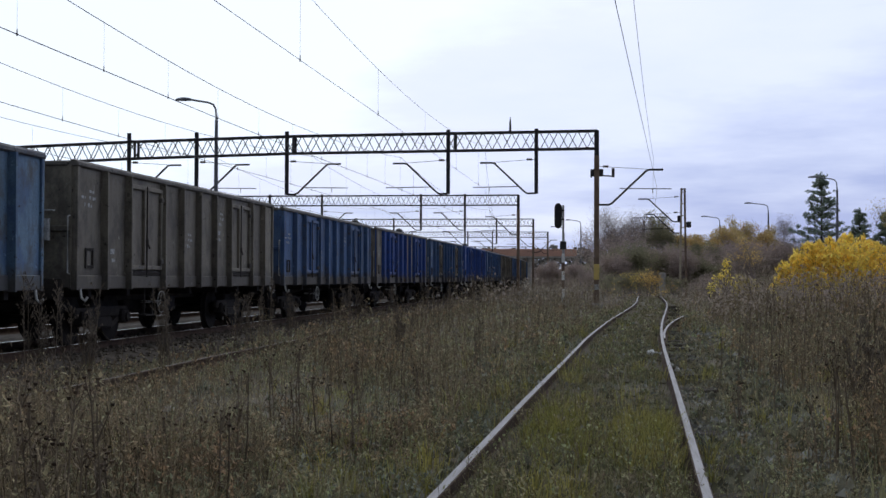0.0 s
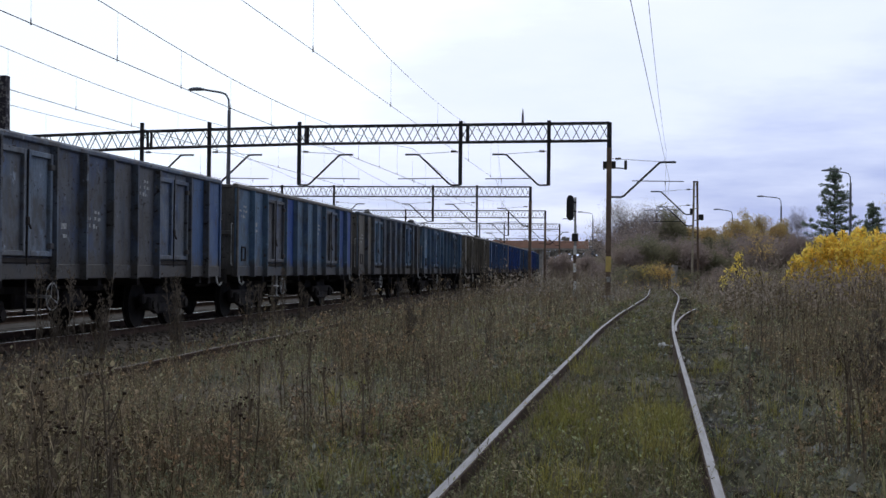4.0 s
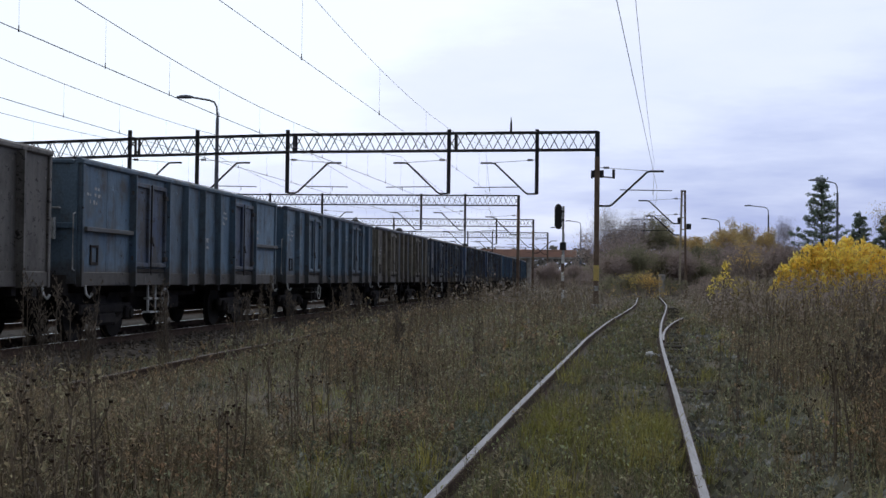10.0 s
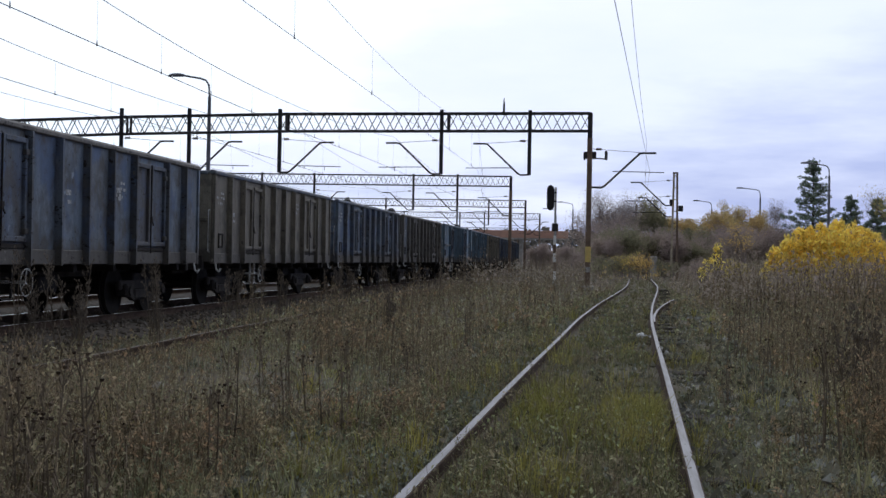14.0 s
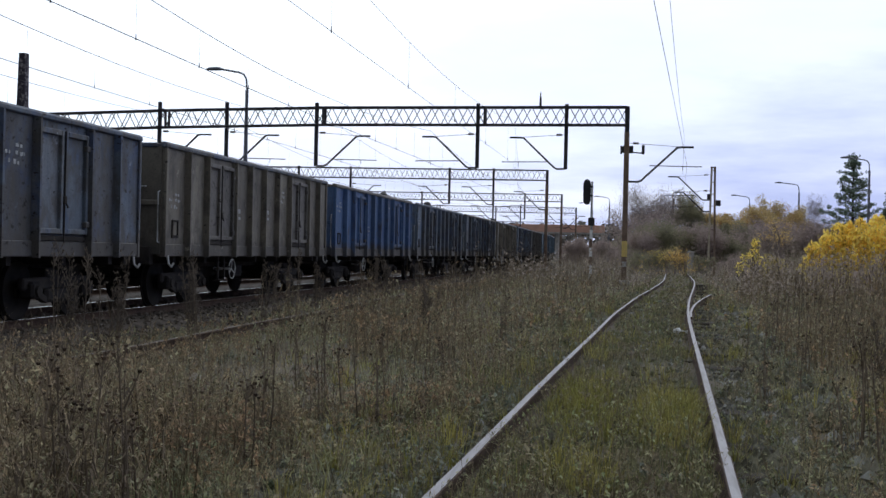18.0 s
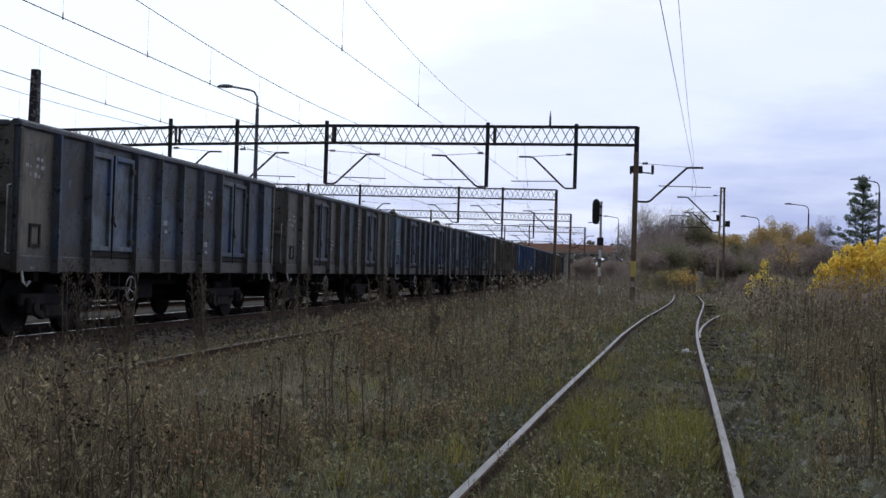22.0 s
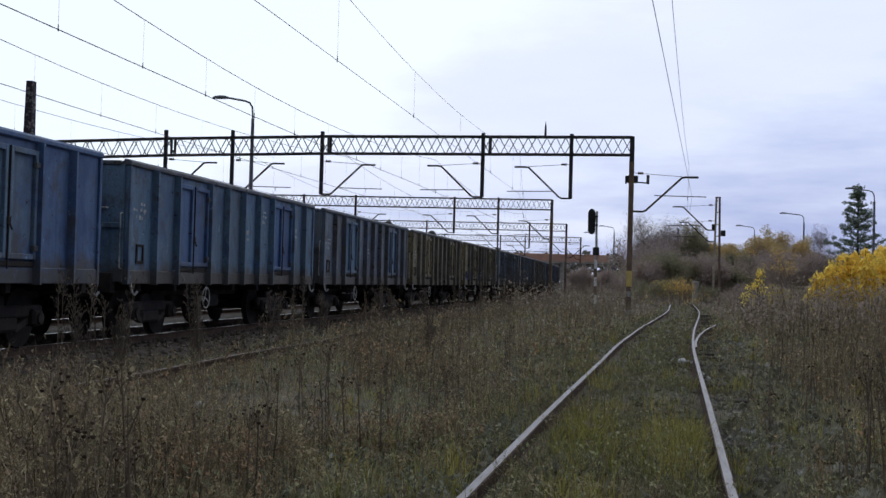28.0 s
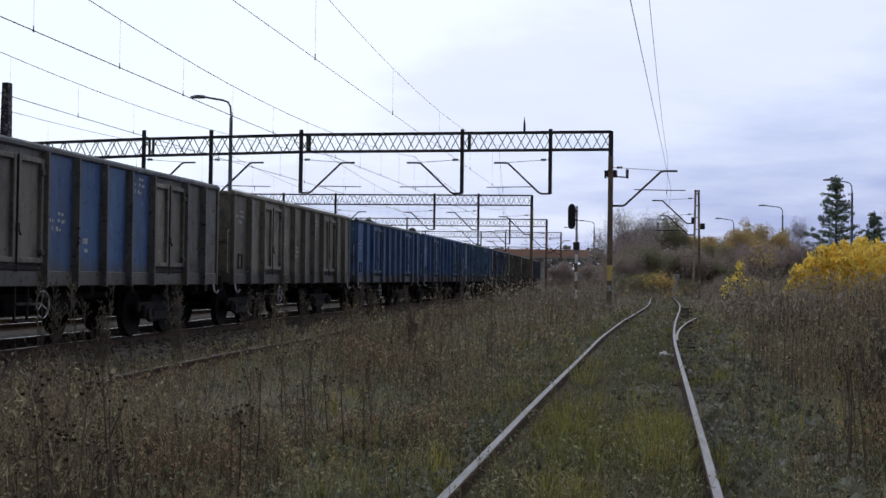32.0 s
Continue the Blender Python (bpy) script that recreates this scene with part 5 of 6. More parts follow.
leafy("ground_leaves", "low grey-green leaves along the stony strip beside the rails", M_SAGE, scatter(4600, 4.4, 45, rosettes, 93, 0.85), 0.12, 0.002, 7, 3, 0.015, 94, lean=0.45, bare=0.05)
weeds("yellowing_grass", "clumps of yellow-green grass along the rails", M_YGRASS, scatter(430, 4.6, 34, yellowing, 95, 0.8), 0.34, 0.0032, 0, None, 96, 9)


def bank(x, y, rnd):
    """The tall stand of weeds in front of the yellow bushes."""
    return 1.0 + 0.4 * noise.noise(Vector((x * 0.4, y * 0.3, 71))) if x > near_x(y) + 2.2 and x > 0.09 * y else 0


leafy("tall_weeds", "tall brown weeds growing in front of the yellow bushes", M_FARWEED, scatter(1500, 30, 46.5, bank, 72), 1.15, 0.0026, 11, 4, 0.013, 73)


def stalks(x, y, rnd):
    k = field(x, y, rnd)
    return k * 1.15 if noise.noise(Vector((x * 0.8, y * 0.5, 51))) > 0.05 else 0


weeds("dark_stalks", "leafless dark upright weed stalks", M_DARKSTALK, scatter(1500, 3.6, 45, stalks, 61, 0.85), 0.78, 0.0028, 5, 0.006, 62, lean=0.07)


def tansy(x, y, h, seed, n=3):
    """Upright dark stalks with flat-topped clusters of dead flower heads."""
    rnd = random.Random(seed)
    t = thing("dead_tansy", "dead upright weed with dark stalks and dried flower heads", "weed", "dead flower stalks", at=pose(x, y, ground_z(x, y) - 0.03))
    bm, hb = bmesh.new(), bmesh.new()
    for j in range(n):
        p = Vector((rnd.gauss(0, 0.09), rnd.gauss(0, 0.09), 0))
        d = Vector((rnd.gauss(0, 0.05), rnd.gauss(0, 0.05), 1)) * h * rnd.uniform(0.6, 1.08)
        q = p + d
        tube(bm, [p, p + d * 0.5 + Vector((rnd.gauss(0, 0.015), 0, 0)), q], [0.0065, 0.0055, 0.003], 5)
        for i in range(rnd.randint(3, 7)):
            a, r = rnd.uniform(0, 6.28), rnd.uniform(0.01, 0.085)
            e = q + Vector((math.cos(a) * r, math.sin(a) * r, rnd.uniform(-0.05, 0.045)))
            tube(bm, [p + d * rnd.uniform(0.8, 0.93), e], [0.003, 0.002], 3)
            hr = rnd.uniform(0.006, 0.013)
            bmesh.ops.create_cone(hb, segments=6, radius1=hr * 0.6, radius2=hr, cap_ends=True, depth=hr * 1.1, matrix=Matrix.Translation(e))
        for i in range(9):   # drooping feathery remains of the foliage
            s = p + d * rnd.uniform(0.15, 0.8)
            a, ln = rnd.uniform(0, 6.28), rnd.uniform(0.04, 0.10)
            tube(bm, [s, s + Vector((math.cos(a) * ln * 0.6, math.sin(a) * ln * 0.6, ln * 0.2)), s + Vector((math.cos(a) * ln, math.sin(a) * ln, -ln * rnd.uniform(0.1, 0.7)))], [0.003, 0.005, 0.002], 3)
    part("stem_frame", bm, M_DARKSTALK, t)
    tagged(part("dry_top", hb, M_DARKSEED, t), kind="stuff")


# x, y, height, stalks
TANSY = ((-2.69, 5.6, 0.87, 3), (-2.5, 5.4, 0.9, 4), (-2.32, 5.2, 0.91, 5), (-2.36, 5.5, 0.87, 3), (-2.09, 5.0, 0.86, 4), (-2.66, 5.3, 0.82, 5), (-2.03, 5.1, 0.79, 3), (-2.47, 6.5, 0.74, 4), (-2.38, 7.5, 0.76, 5), (-2.05, 6.8, 0.72, 3), (-2.61, 10.0, 0.79, 4), (-2.23, 9.5, 0.78, 5), (-2.19, 13.0, 0.75, 3), (-1.68, 12.0, 0.75, 4), (-1.77, 9.0, 0.73, 5), (-2.81, 15.0, 0.72, 3), (-1.78, 18.0, 0.77, 4), (1.99, 17.0, 0.96, 5), (2.31, 18.0, 0.88, 3), (2.4, 17.0, 1.0, 4), (3.04, 20.0, 0.98, 5), (2.57, 16.0, 0.96, 3), (3.73, 22.0, 0.89, 4), (2.07, 14.0, 0.88, 5), (1.62, 12.0, 0.85, 3), (2.0, 10.5, 0.94, 4), (1.62, 8.5, 0.82, 5), (1.42, 8.0, 0.78, 3), (2.29, 11.0, 0.85, 4), (1.32, 11.5, 0.71, 5), (1.6, 16.0, 0.77, 3), (3.15, 15.0, 0.92, 4))
for i, (x, y, h, n) in enumerate(TANSY):
    tansy(x, y, h, 700 + i, n - 1 if x < 0 else n - 2)


def blades(x, y, rnd):
    """A few long pale grass tufts close to the camera."""
    return 1.0 if abs(x - near_x(y)) > 1.2 and noise.noise(Vector((x * 0.9, y * 0.9, 41))) > 0.38 else 0


weeds("straw_tufts", "long pale arching grass blades in the foreground", M_PALEBLADE, scatter(70, 4.2, 14, blades, 19), 0.42, 0.0042, 0, None, 9, 9)


def grass_tuft(x, y, h, material, seed, label):
    rnd = random.Random(seed)
    t = thing("grass_tuft", label, "grass", "grass tufts by the siding", at=pose(x, y, ground_z(x, y) - 0.02))
    V, F = [], []
    for i in range(46):
        an, ln, o = rnd.uniform(0, 6.28), h * rnd.uniform(0.5, 1.1), rnd.uniform(0, 0.09)
        ca, sa, w = math.cos(an), math.sin(an), 0.0034
        r, z, k = o, 0.0, len(V)
        bend = rnd.uniform(0.15, 0.9)
        for j in range(5):
            ww = w * (1 - j / 4.6)
            V.extend(((ca * r - sa * ww, sa * r + ca * ww, z), (ca * r + sa * ww, sa * r - ca * ww, z)))
            e = 1.45 - bend * j * 0.62
            r += math.cos(e) * ln / 4
            z += math.sin(e) * ln / 4
        F.extend((k + 2 * j, k + 2 * j + 1, k + 2 * j + 3, k + 2 * j + 2) for j in range(4))
    b = raw("foliage", V, F, material)
    b.parent = t
    tagged(b, kind="stuff")


for i, (x, y, h, g) in enumerate(((-2.22, 6.65, 0.34, 0), (-2.3, 6.4, 0.4, 0), (-2.05, 6.3, 0.3, 0), (-2.94, 7.3, 0.3, 0), (-1.66, 7.07, 0.3, 1), (-1.62, 7.8, 0.28, 1), (-1.45, 7.3, 0.24, 1), (-0.42, 7.5, 0.34, 1), (-0.33, 8.5, 0.36, 1), (-0.1, 8.9, 0.34, 1), (0.62, 7.3, 0.26, 1), (0.75, 8.3, 0.3, 1), (-1.3, 9.2, 0.22, 1), (-1.75, 9.6, 0.24, 0), (1.15, 9.8, 0.26, 1), (1.5, 8.2, 0.3, 0), (-0.96, 7.4, 0.24, 1), (-0.72, 8.2, 0.24, 1), (-0.88, 9.5, 0.22, 1), (-0.58, 10.6, 0.22, 1), (-0.8, 11.4, 0.22, 1), (1.0, 7.6, 0.22, 1))):
    grass_tuft(x, y, h, M_GRASS if g else M_PALEBLADE, 900 + i, "tuft of yellow-green grass beside the rail" if g else "tuft of pale dry arching grass blades")


def tall_weed(x, y, h, seed):
    """One tall dead plant with many upright side shoots."""
    rnd = random.Random(seed)
    z0 = ground_z(x, y) - 0.03
    t = thing("tall_dead_weed", "tall dead weed with dry branching shoots in front of the track", "weed", "tall weeds along the track", at=pose(x, y, z0))
    bm, hb = bmesh.new(), bmesh.new()
    for j in range(rnd.randint(4, 7)):
        p = Vector((rnd.gauss(0, 0.12), rnd.gauss(0, 0.12), 0))
        d = Vector((rnd.gauss(0, 0.065), rnd.gauss(0, 0.065), 1)) * h * rnd.uniform(0.65, 1.05)
        q = p + d
        tube(bm, [p, p + d * 0.5 + Vector((rnd.gauss(0, 0.02), 0, 0)), q], [0.009, 0.007, 0.003], 4)
        for i in range(30):
            u = rnd.uniform(0.2, 1.0)
            s = p + d * u
            a = rnd.uniform(0, 6.28)
            ln = h * rnd.uniform(0.05, 0.17) * (1.2 - 0.6 * u)
            e = s + Vector((math.cos(a) * ln * 0.5, math.sin(a) * ln * 0.5, ln))
            tube(bm, [s, e], [0.0035, 0.002], 3)
            for k in range(3):
                c = s + (e - s) * rnd.uniform(0.5, 1.05) + Vector((rnd.gauss(0, 0.012), rnd.gauss(0, 0.012), 0))
                r = rnd.uniform(0.006, 0.013)
                bmesh.ops.create_cone(hb, segments=4, radius1=r, radius2=0.002, depth=r * 2.4, matrix=Matrix.Translation(c))
    part("stem_frame", bm, M_TALLWEED, t)
    tagged(part("dry_top", hb, M_TALLWEED, t), kind="stuff")


for i, (x, y, h) in enumerate(((-7.3, 15.6, 1.55), (-7.0, 16.3, 1.4), (-6.9, 19.2, 1.35), (-7.15, 24.4, 1.35), (-6.9, 25.3, 1.5), (-7.1, 28.5, 1.2), (-6.95, 33.6, 1.45), (-6.7, 34.8, 1.2), (-6.8, 40.5, 1.5), (-6.6, 47, 1.4), (-6.7, 56, 1.5), (-6.6, 66, 1.6), (-6.5, 70, 1.4), (2.6, 12.5, 0.95), (3.3, 14.2, 1.0), (2.9, 9.4, 0.9), (4.1, 16.5, 1.1), (4.9, 19.0, 1.15), (5.6, 22.0, 1.2), (-3.4, 21.0, 0.9))):
    tall_weed(x, y, h, 300 + i)


def crown(name, material, parent, lobes, count, leaf, seed, squash=1.0, upright=0.0, thin=0.45):
    """Leaf clumps: many small bent leaves spread through overlapping lobes (x, y, z, r)."""
    rnd = random.Random(seed)
    V, F = [], []
    tot = sum(l[3] ** 2 for l in lobes)
    for lx, ly, lz, r in lobes:
        for i in range(int(count * r * r / tot)):
            d = Vector((rnd.gauss(0, 1), rnd.gauss(0, 1), rnd.gauss(0, 1))).normalized()
            q = r * (rnd.random() ** 0.45) * (1 + 0.3 * noise.noise(d * 2 + Vector((lx, ly, lz))))
            c = Vector((lx, ly, lz)) + Vector((d.x, d.y, d.z * squash)) * q
            s = leaf * rnd.uniform(0.6, 1.4)
            u = Vector((rnd.gauss(0, 1), rnd.gauss(0, 1), rnd.gauss(0, 1))).normalized()
            u = (u + Vector((0, 0, upright))).normalized()
            v = u.orthogonal().normalized()
            k = len(V)
            V.extend((c - u * s, c + v * s * thin + d * s * 0.15, c + u * s, c - v * s * thin + d * s * 0.15))
            F.append((k, k + 1, k + 2, k + 3))
    ob = raw(name, [tuple(v) for v in V], F, material)
    ob.parent = parent
    return ob


def limbs(bm, base, height, seed, levels=3, r=0.12, spread=0.5, n0=7, up=0.5, tips=None):
    """Trunk with forking limbs."""
    rnd = random.Random(seed)

    def grow(p, d, ln, rad, lev):
        q = p + d * ln
        m = p + d * ln * 0.5 + Vector((rnd.gauss(0, 0.04), rnd.gauss(0, 0.04), 0)) * ln
        tube(bm, [p, m, q], [rad, rad * 0.8, rad * 0.6], 5 if lev > 1 else 3)
        if tips is not None and lev <= 1:
            tips.append(q)
        if lev > 0:
            for i in range(rnd.randint(3, 4)):
                u = rnd.uniform(0.45, 1.0)
                s = p + d * ln * u
                nd = (d + Vector((rnd.gauss(0, spread), rnd.gauss(0, spread), rnd.gauss(up * 0.4, 0.25)))).normalized()
                grow(s, nd, ln * rnd.uniform(0.5, 0.75), rad * 0.5, lev - 1)

    grow(Vector(base), Vector((rnd.gauss(0, 0.05), rnd.gauss(0, 0.05), 1)).normalized(), height * 0.45, r, levels)


def bare_tree(x, y, h, seed, material=M_TWIG, label="bare grey tree with fine spreading twigs", levels=4):
    t = thing("bare_tree", label, "tree", "trees along the line", at=pose(x, y, -0.3))
    rnd, tips = random.Random(seed), []
    bm = bmesh.new(); limbs(bm, (0, 0, 0), h, seed, levels, 0.008 * h + 0.02, 0.55, tips=tips)
    part("branch_frame", bm, material, t)
    lobes = [(p.x, p.y, p.z, h * 0.11 * rnd.uniform(0.7, 1.4)) for p in tips]
    tagged(crown("twig_mass", material, t, lobes, 3600, 0.42, seed, 1.0, 0.9, 0.02), kind="stuff")
    return t


def bush(name, x, y, lobes, leaf_mat, count, leaf, seed, label, stems=10):
    t = thing(name, label, "bush", "bushes along the line", at=pose(x, y, 0))
    bm = bmesh.new()
    rnd = random.Random(seed)
    for i in range(stems):
        lb = rnd.choice(lobes)
        p = (lb[0] + rnd.gauss(0, 0.2), lb[1] + rnd.gauss(0, 0.2), -0.2)
        q = (lb[0] + rnd.gauss(0, lb[3] * 0.5), lb[1] + rnd.gauss(0, lb[3] * 0.5), lb[2] + lb[3] * rnd.uniform(0.3, 0.95))
        tube(bm, [p, ((p[0] + q[0]) / 2 + rnd.gauss(0, 0.05), (p[1] + q[1]) / 2, (p[2] + q[2]) / 2), q], [0.03, 0.022, 0.01], 4)
    part("stem_frame", bm, M_BARK, t)
    crown("foliage", leaf_mat, t, lobes, count, leaf, seed, 1.0, 0.8)
    return t


def ragged(lobes, n, seed, r):
    """Small upright tufts over the outline of a bush."""
    rnd = random.Random(seed)
    out = list(lobes)
    for i in range(n):
        lx, ly, lz, lr = rnd.choice(lobes)
        a, e = rnd.uniform(0, 6.28), rnd.uniform(-0.1, 1.4)
        c = (lx + math.cos(a) * math.cos(e) * lr, ly + math.sin(a) * math.cos(e) * lr * 0.8, lz + math.sin(e) * lr)
        for j in range(2):
            out.append((c[0], c[1], c[2] + j * r * 0.7, r * (1 - 0.25 * j) * rnd.uniform(0.7, 1.2)))
    return out


bush("yellow_bush", 9.4, 48, ragged([(-1.9, 0, 1.2, 0.75), (-1.3, 0.2, 1.7, 0.8), (-0.5, 0.3, 1.85, 0.85), (0.2, 0, 1.9, 0.95), (0.9, 0.3, 1.6, 0.95), (1.7, 0.2, 1.1, 0.9), (2.5, 0.4, 0.8, 0.8), (-1.5, -0.3, 0.9, 0.8), (0.4, -0.3, 1.1, 1.0), (-2.2, -0.2, 0.8, 0.6), (-0.6, -0.3, 1.0, 0.95), (3.3, 0.5, 0.6, 0.7)], 330, 5, 0.115), M_YLEAF, 15000, 0.09, 21, "dense bush of bright yellow autumn leaves", 44)
bush("yellow_bush", 5.25, 50, ragged([(-0.15, 0, 1.25, 0.28), (-0.4, 0, 0.95, 0.32), (0.1, 0, 0.9, 0.3), (-0.12, 0, 1.7, 0.15), (-0.6, 0, 0.7, 0.25)], 34, 6, 0.13), M_YLEAF, 330, 0.075, 22, "small sparse bush with yellow leaves", 26)
bush("yellow_bush", 5.85, 50.6, ragged([(-0.1, 0, 0.95, 0.36), (0.3, 0, 0.8, 0.32), (-0.2, 0, 0.6, 0.3)], 24, 16, 0.13), M_YOLIVE, 420, 0.075, 23, "small sparse bush with greenish yellow leaves", 18)



def pine(x, y, h, seed):
    t = thing("pine_tree", "young grey-green pine with whorled branches", "tree", "trees along the line", at=pose(x, y, -0.2))
    rnd = random.Random(seed)
    bm = bmesh.new(); tube(bm, [(0, 0, 0), (0.05, 0, h * 0.5), (0, 0, h)], [0.16, 0.1, 0.02], 8)
    part("trunk", bm, M_BARK, t)
    bm = bmesh.new()
    lobes = []
    z = h * 0.2
    while z < h - 0.3:
        n = rnd.randint(5, 7)
        r = ((h - z) * 0.40 + 0.25) * rnd.uniform(0.8, 1.12)
        a0 = rnd.uniform(0, 6.28)
        for i in range(n):
            a = a0 + i * 6.28 / n + rnd.gauss(0, 0.25)
            rr = r * rnd.uniform(0.55, 1.1)
            z1 = z + rnd.gauss(0, 0.16)
            e = Vector((math.cos(a) * rr, math.sin(a) * rr, z1 + rr * rnd.uniform(-0.05, 0.42)))
            tube(bm, [(0, 0, z1), tuple(e * 0.5 + Vector((0, 0, z1 * 0.5 - 0.06))), tuple(e)], [0.035, 0.024, 0.01], 4)
            for u in (0.35, 0.55, 0.75, 0.9, 1.0):
                q = 0.10 * (1 - u)
                lobes.append((e.x * u + rnd.gauss(0, 0.12), e.y * u + rnd.gauss(0, 0.12), z1 + (e.z - z1) * u - q + 0.06, (0.17 + 0.10 * (h - z) / h) * rnd.uniform(0.7, 1.4)))
        z += rnd.uniform(0.36, 0.5)
    lobes.append((0, 0, h - 0.1, 0.2)); lobes.append((0, 0, h + 0.15, 0.12))
    part("branch_frame", bm, M_BARK, t)
    crown("needles", M_PINE, t, lobes, 17000, 0.085, seed, 0.75, 0.5)


pine(19.7, 112.0, 10.7, 31)
pine(24.8, 121.0, 8.0, 33)
pine(26.6, 118.0, 7.6, 32)


def leafy_tree(x, y, h, material, seed, count=2500, leaf=0.14, width=0.32, label="autumn tree with thinning ochre leaves"):
    t = thing("autumn_tree", label, "tree", "trees along the line", at=pose(x, y, -0.3))
    rnd = random.Random(seed)
    tips = []
    bm = bmesh.new(); limbs(bm, (0, 0, 0), h, seed, 3, 0.016 * h + 0.03, 0.45, tips=tips)
    part("branch_frame", bm, M_TWIG, t)
    lobes = [(p.x, p.y, p.z, h * 0.075 * rnd.uniform(0.7, 1.5)) for p in tips]
    crown("foliage", material, t, lobes, count, leaf, seed)


for x, y, h, m in ((9.0, 126, 6.2, M_OLIVE), (10.6, 128, 6.8, M_OLEAF), (12.2, 132, 7.6, M_OLEAF), (13.6, 127, 7.0, M_OLEAF), (14.6, 130, 7.7, M_OLEAF), (16.0, 133, 7.8, M_OLEAF), (17.5, 130, 7.4, M_OLEAF), (11.5, 140, 7.6, M_OLIVE), (18.8, 138, 6.8, M_OLEAF), (5.9, 132, 8.8, M_OLIVE), (7.3, 131, 8.2, M_OLIVE), (8.3, 135, 8.0, M_OLEAF), (15.2, 122, 5.8, M_ORANGE)):
    leafy_tree(x, y, h * 0.93, m, int(x * 10), 8500, 0.09)
leafy_tree(8.7, 70, 3.9, M_ORANGE, 871, 420, 0.06, label="slender young tree with a few orange leaves")
leafy_tree(25.6, 104, 8.6, M_YOLIVE, 257, 2600, 0.07, label="tall thin birch with pale yellow leaves")
leafy_tree(28.2, 108, 7.6, M_ORANGE, 281, 5000, 0.08)
for x, y, h in ((1.6, 131, 8.6), (2.9, 129, 9.6), (3.9, 133, 9.0), (20.6, 140, 7.6), (22.3, 118, 5.6), (24.4, 122, 6.0), (29.0, 120, 9.5), (31.5, 124, 10.0), (19.0, 150, 7.6)):
    bare_tree(x, y, h, int(x * 10 + 3), levels=4)


def thicket(name, label, x0, x1, y0, y1, n, h, mats, seed):
    """A belt of shrubs: each one a thing of stems and sparse leaves."""
    rnd = random.Random(seed)
    for i in range(n):
        x = x0 + (x1 - x0) * (i + rnd.random()) / n
        y = rnd.uniform(y0, y1)
        hh = h * rnd.uniform(0.7, 1.2)
        t = thing(name, label, "shrub", "shrubs behind the siding", at=pose(x, y, -0.2))
        tips = []
        bm = bmesh.new()
        for j in range(4):
            limbs(bm, (rnd.gauss(0, 0.5), rnd.gauss(0, 0.4), 0), hh, seed * 100 + i * 7 + j, 2, 0.045, 0.5, tips=tips)
        part("stem_frame", bm, M_TWIG, t)
        lobes = [(p.x, p.y, p.z * 0.85, hh * 0.13 * rnd.uniform(0.7, 1.4)) for p in tips] + [(rnd.gauss(0, 1.3), rnd.gauss(0, 0.7), hh * rnd.uniform(0.08, 0.4), hh * rnd.uniform(0.09, 0.2)) for j in range(16)]
        crown("foliage", rnd.choice(mats), t, lobes, 4600 if h > 3 else 800, 0.095 if h > 3 else 0.075, seed * 50 + i, 1.0, 0.5)


thicket("leafless_shrub", "tangled dark brown leafless shrub", 0.8, 8.5, 108, 124, 13, 6.4, (M_BLEAF, M_BLEAF, M_BLEAF, M_OLIVE), 5)
thicket("leafless_shrub", "tangled dark brown leafless shrub", 8.5, 30, 108, 122, 29, 5.4, (M_BLEAF, M_BLEAF, M_BLEAF, M_OLIVE), 9)
thicket("autumn_shrub", "low olive and yellow shrub beside the siding", 0.4, 3.0, 90, 95, 4, 2.4, (M_OLIVE, M_OLIVE, M_YOLIVE), 6)
thicket("autumn_shrub", "low shrub with orange autumn leaves beside the siding", 3.5, 4.2, 89, 91, 1, 2.5, (M_ORANGE,), 7)
thicket("leafless_shrub", "low brown shrub in the weeds", 5.5, 13, 84, 98, 7, 1.9, (M_BLEAF, M_BLEAF, M_OLIVE), 12)
thicket("leafless_shrub", "tangled dark brown leafless shrub", -1.5, 3.5, 165, 235, 9, 6.0, (M_BLEAF, M_OLIVE), 8)
thicket("leafless_shrub", "low brown shrub beside the far tracks", -9, 0.5, 175, 240, 20, 4.2, (M_BLEAF, M_BLEAF), 13)


def far_woods():
    rnd = random.Random(4)
    V, F = [], []
    for i in range(26000):
        a = rnd.uniform(-0.75, 0.75)
        r = rnd.uniform(420, 560)
        x, y = math.sin(a) * r - 20, math.cos(a) * r
        hmax = 11 + 4 * noise.noise(Vector((x * 0.03, 0, 1))) + 2 * noise.noise(Vector((x * 0.15, 0, 5)))
        z = rnd.random() ** 0.7 * hmax
        s = rnd.uniform(0.7, 1.5)
        u = Vector((rnd.gauss(0, 1), rnd.gauss(0, 1), rnd.gauss(0, 1))).normalized()
        v = u.orthogonal()
        c = Vector((x, y, z))
        k = len(V)
        V.extend((tuple(c - u * s), tuple(c + v * s * 0.6), tuple(c + u * s), tuple(c - v * s * 0.6)))
        F.append((k, k + 1, k + 2, k + 3))
    tagged(raw("far_woods", V, F, M_FARWOOD), "distant belt of brown woods on the horizon", "woods", kind="stuff")


far_woods()


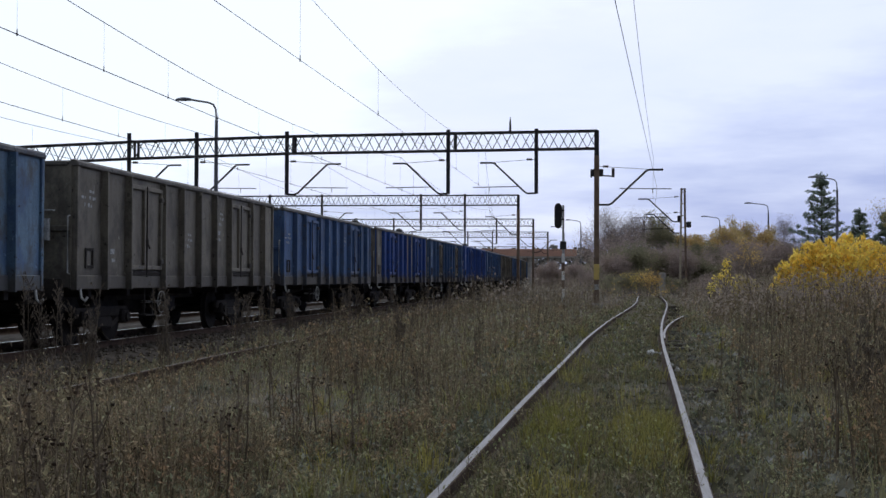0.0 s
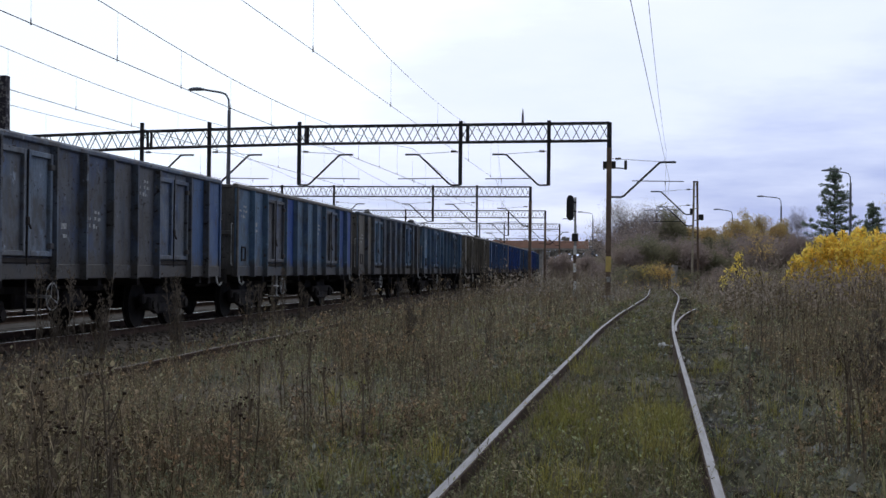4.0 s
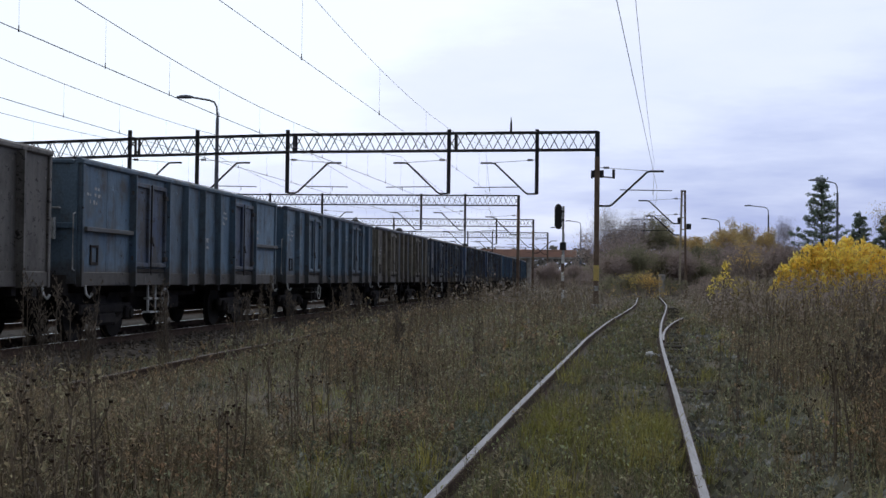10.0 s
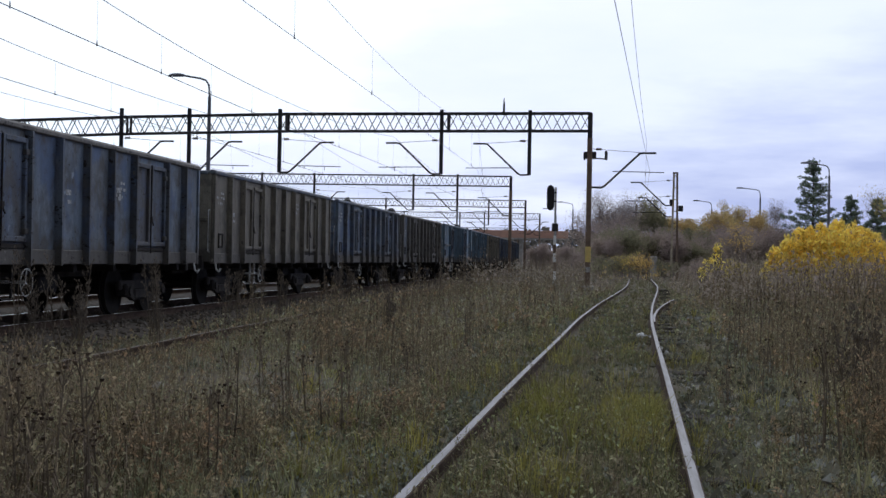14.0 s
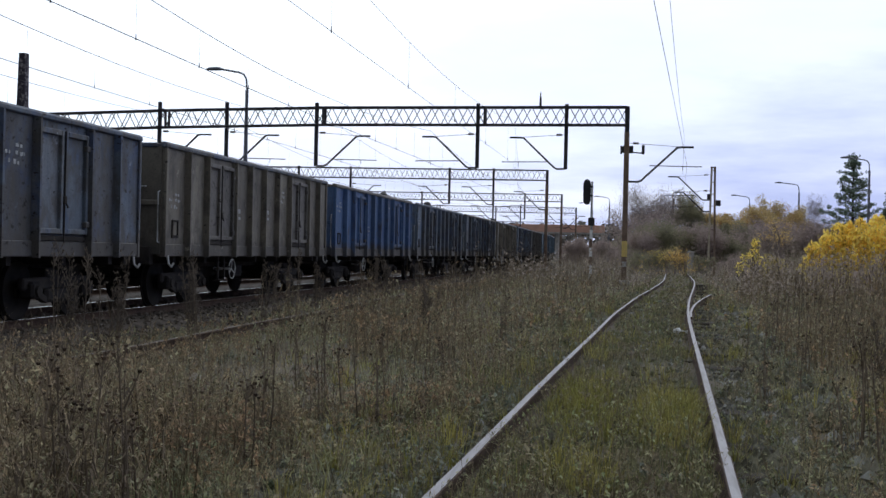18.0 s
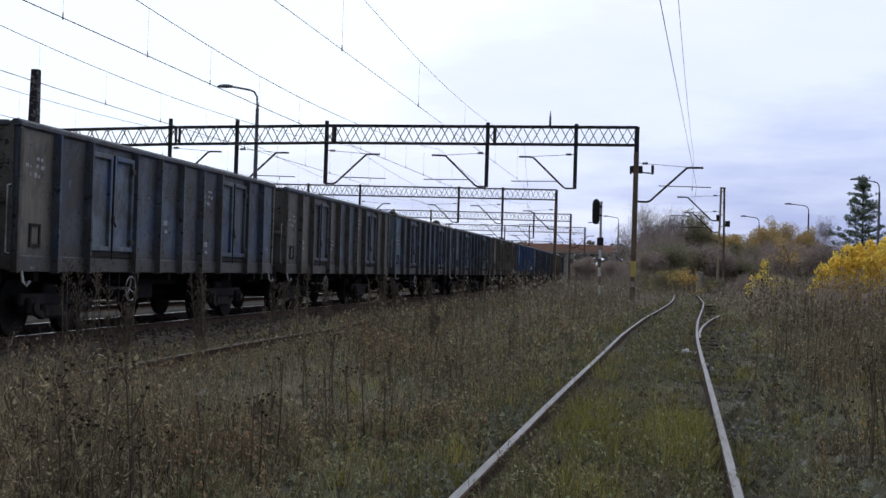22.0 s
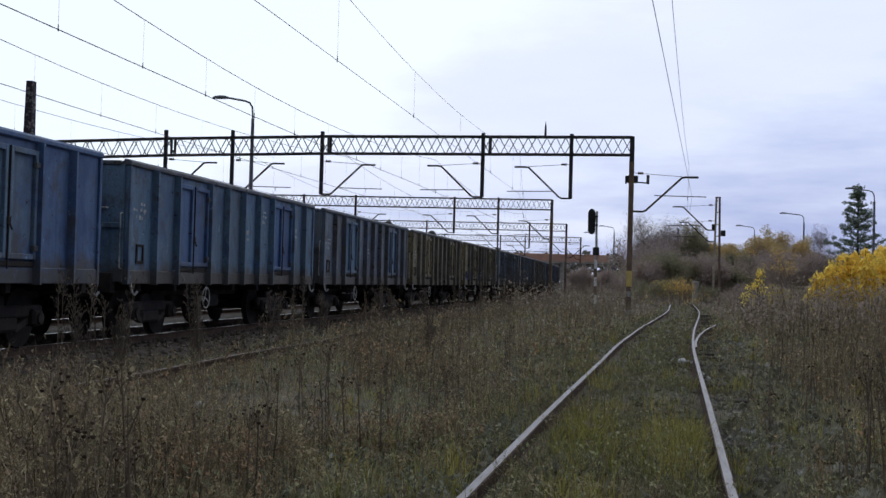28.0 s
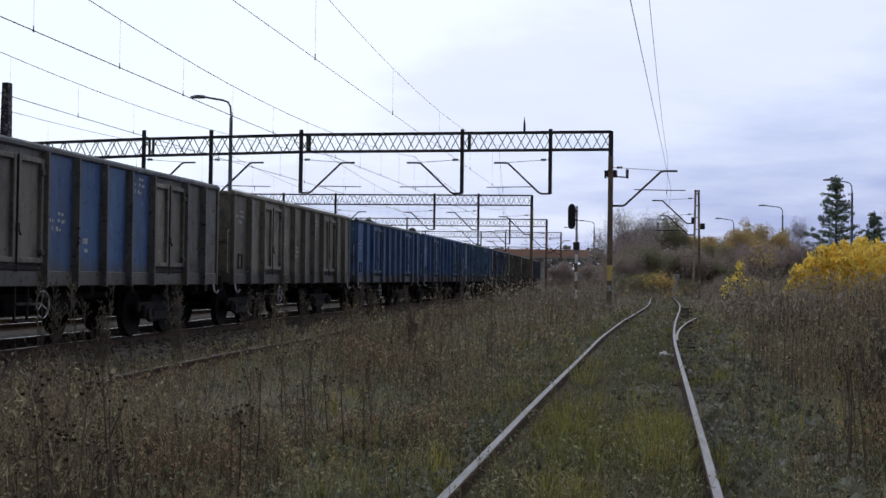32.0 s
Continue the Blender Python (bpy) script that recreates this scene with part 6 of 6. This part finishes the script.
def ballast():
    rnd = random.Random(9)
    V, F = [], []
    oct_f = ((0, 2, 4), (2, 1, 4), (1, 3, 4), (3, 0, 4), (2, 0, 5), (1, 2, 5), (3, 1, 5), (0, 3, 5))

    def stone(V, F, x, y, z, s):
        k = len(V)
        a = rnd.uniform(0, 6.28)
        c, n = math.cos(a), math.sin(a)
        for p in ((1, 0, 0), (-1, 0, 0), (0, 1, 0), (0, -1, 0), (0, 0, 0.8), (0, 0, -0.6)):
            j = s * rnd.uniform(0.7, 1.3)
            V.append((x + (p[0] * c - p[1] * n) * j, y + (p[0] * n + p[1] * c) * j, z + p[2] * j))
        F.extend(tuple(k + i for i in f) for f in oct_f)

    for i in range(11000):
        y = 4 * (40 / 4) ** rnd.random()
        side = rnd.random()
        x = near_x(y) + (rnd.uniform(0.82, 2.3) if side < 0.6 else rnd.uniform(-2.4, -0.85) if side < 0.85 else rnd.uniform(-0.6, 0.6))
        if noise.noise(Vector((x * 0.8, y * 0.4, 12))) < (-0.05 if side < 0.6 else -0.6 if y < 10 and x < near_x(y) - 0.8 else 0.12):
            continue
        stone(V, F, x, y, ground_z(x, y) + 0.01, rnd.uniform(0.022, 0.07) * (1 if side < 0.6 else 0.7))
    MV, MF = [], []
    for i in range(7500):   # mossy clods heaped beside the sleepers
        y = 4.5 * (36 / 4.5) ** rnd.random()
        u = rnd.random()
        x = near_x(y) + (rnd.uniform(0.84, 2.0) if u < 0.55 else rnd.uniform(-2.3, -0.86) if u < 0.8 else rnd.uniform(-0.66, 0.66))
        heap = noise.noise(Vector((x * 1.5, y * 0.9, 33))) + 0.35 * math.cos(y * 2 * math.pi / 0.66)
        if heap < 0.05:
            continue
        stone(MV, MF, x, y, ground_z(x, y) + 0.05 * heap, rnd.uniform(0.03, 0.095) * (1.0 if u < 0.55 else 0.75))
    tagged(raw("mossy_clods", MV, MF, M_MOSS), "mossy clods of earth and stone beside the sleepers", "clods", kind="stuff")
    tagged(raw("ballast_stones", V, F, M_STONE), "scattered grey ballast stones beside the rails", "stones", kind="stuff")
    V, F = [], []
    for i in range(9000):
        y = rnd.uniform(5, 80)
        o = rnd.uniform(-2.4, 2.5)
        x = train_x(y) + o
        stone(V, F, x, y, -0.135 - 0.25 * max(0, abs(o) - 1.7), rnd.uniform(0.03, 0.07))
    tagged(raw("track_ballast", V, F, M_DKSTONE), "dark oily ballast under the goods train", "ballast", kind="stuff")


ballast()

# ---------------------------------------------------------------- movement
def motions():
    times = [i * 1.6 for i in range(21)]
    for k, w in WAGONS.items():
        walk(w, [(t, wagon_pose(k, t)) for t in times])


motions()
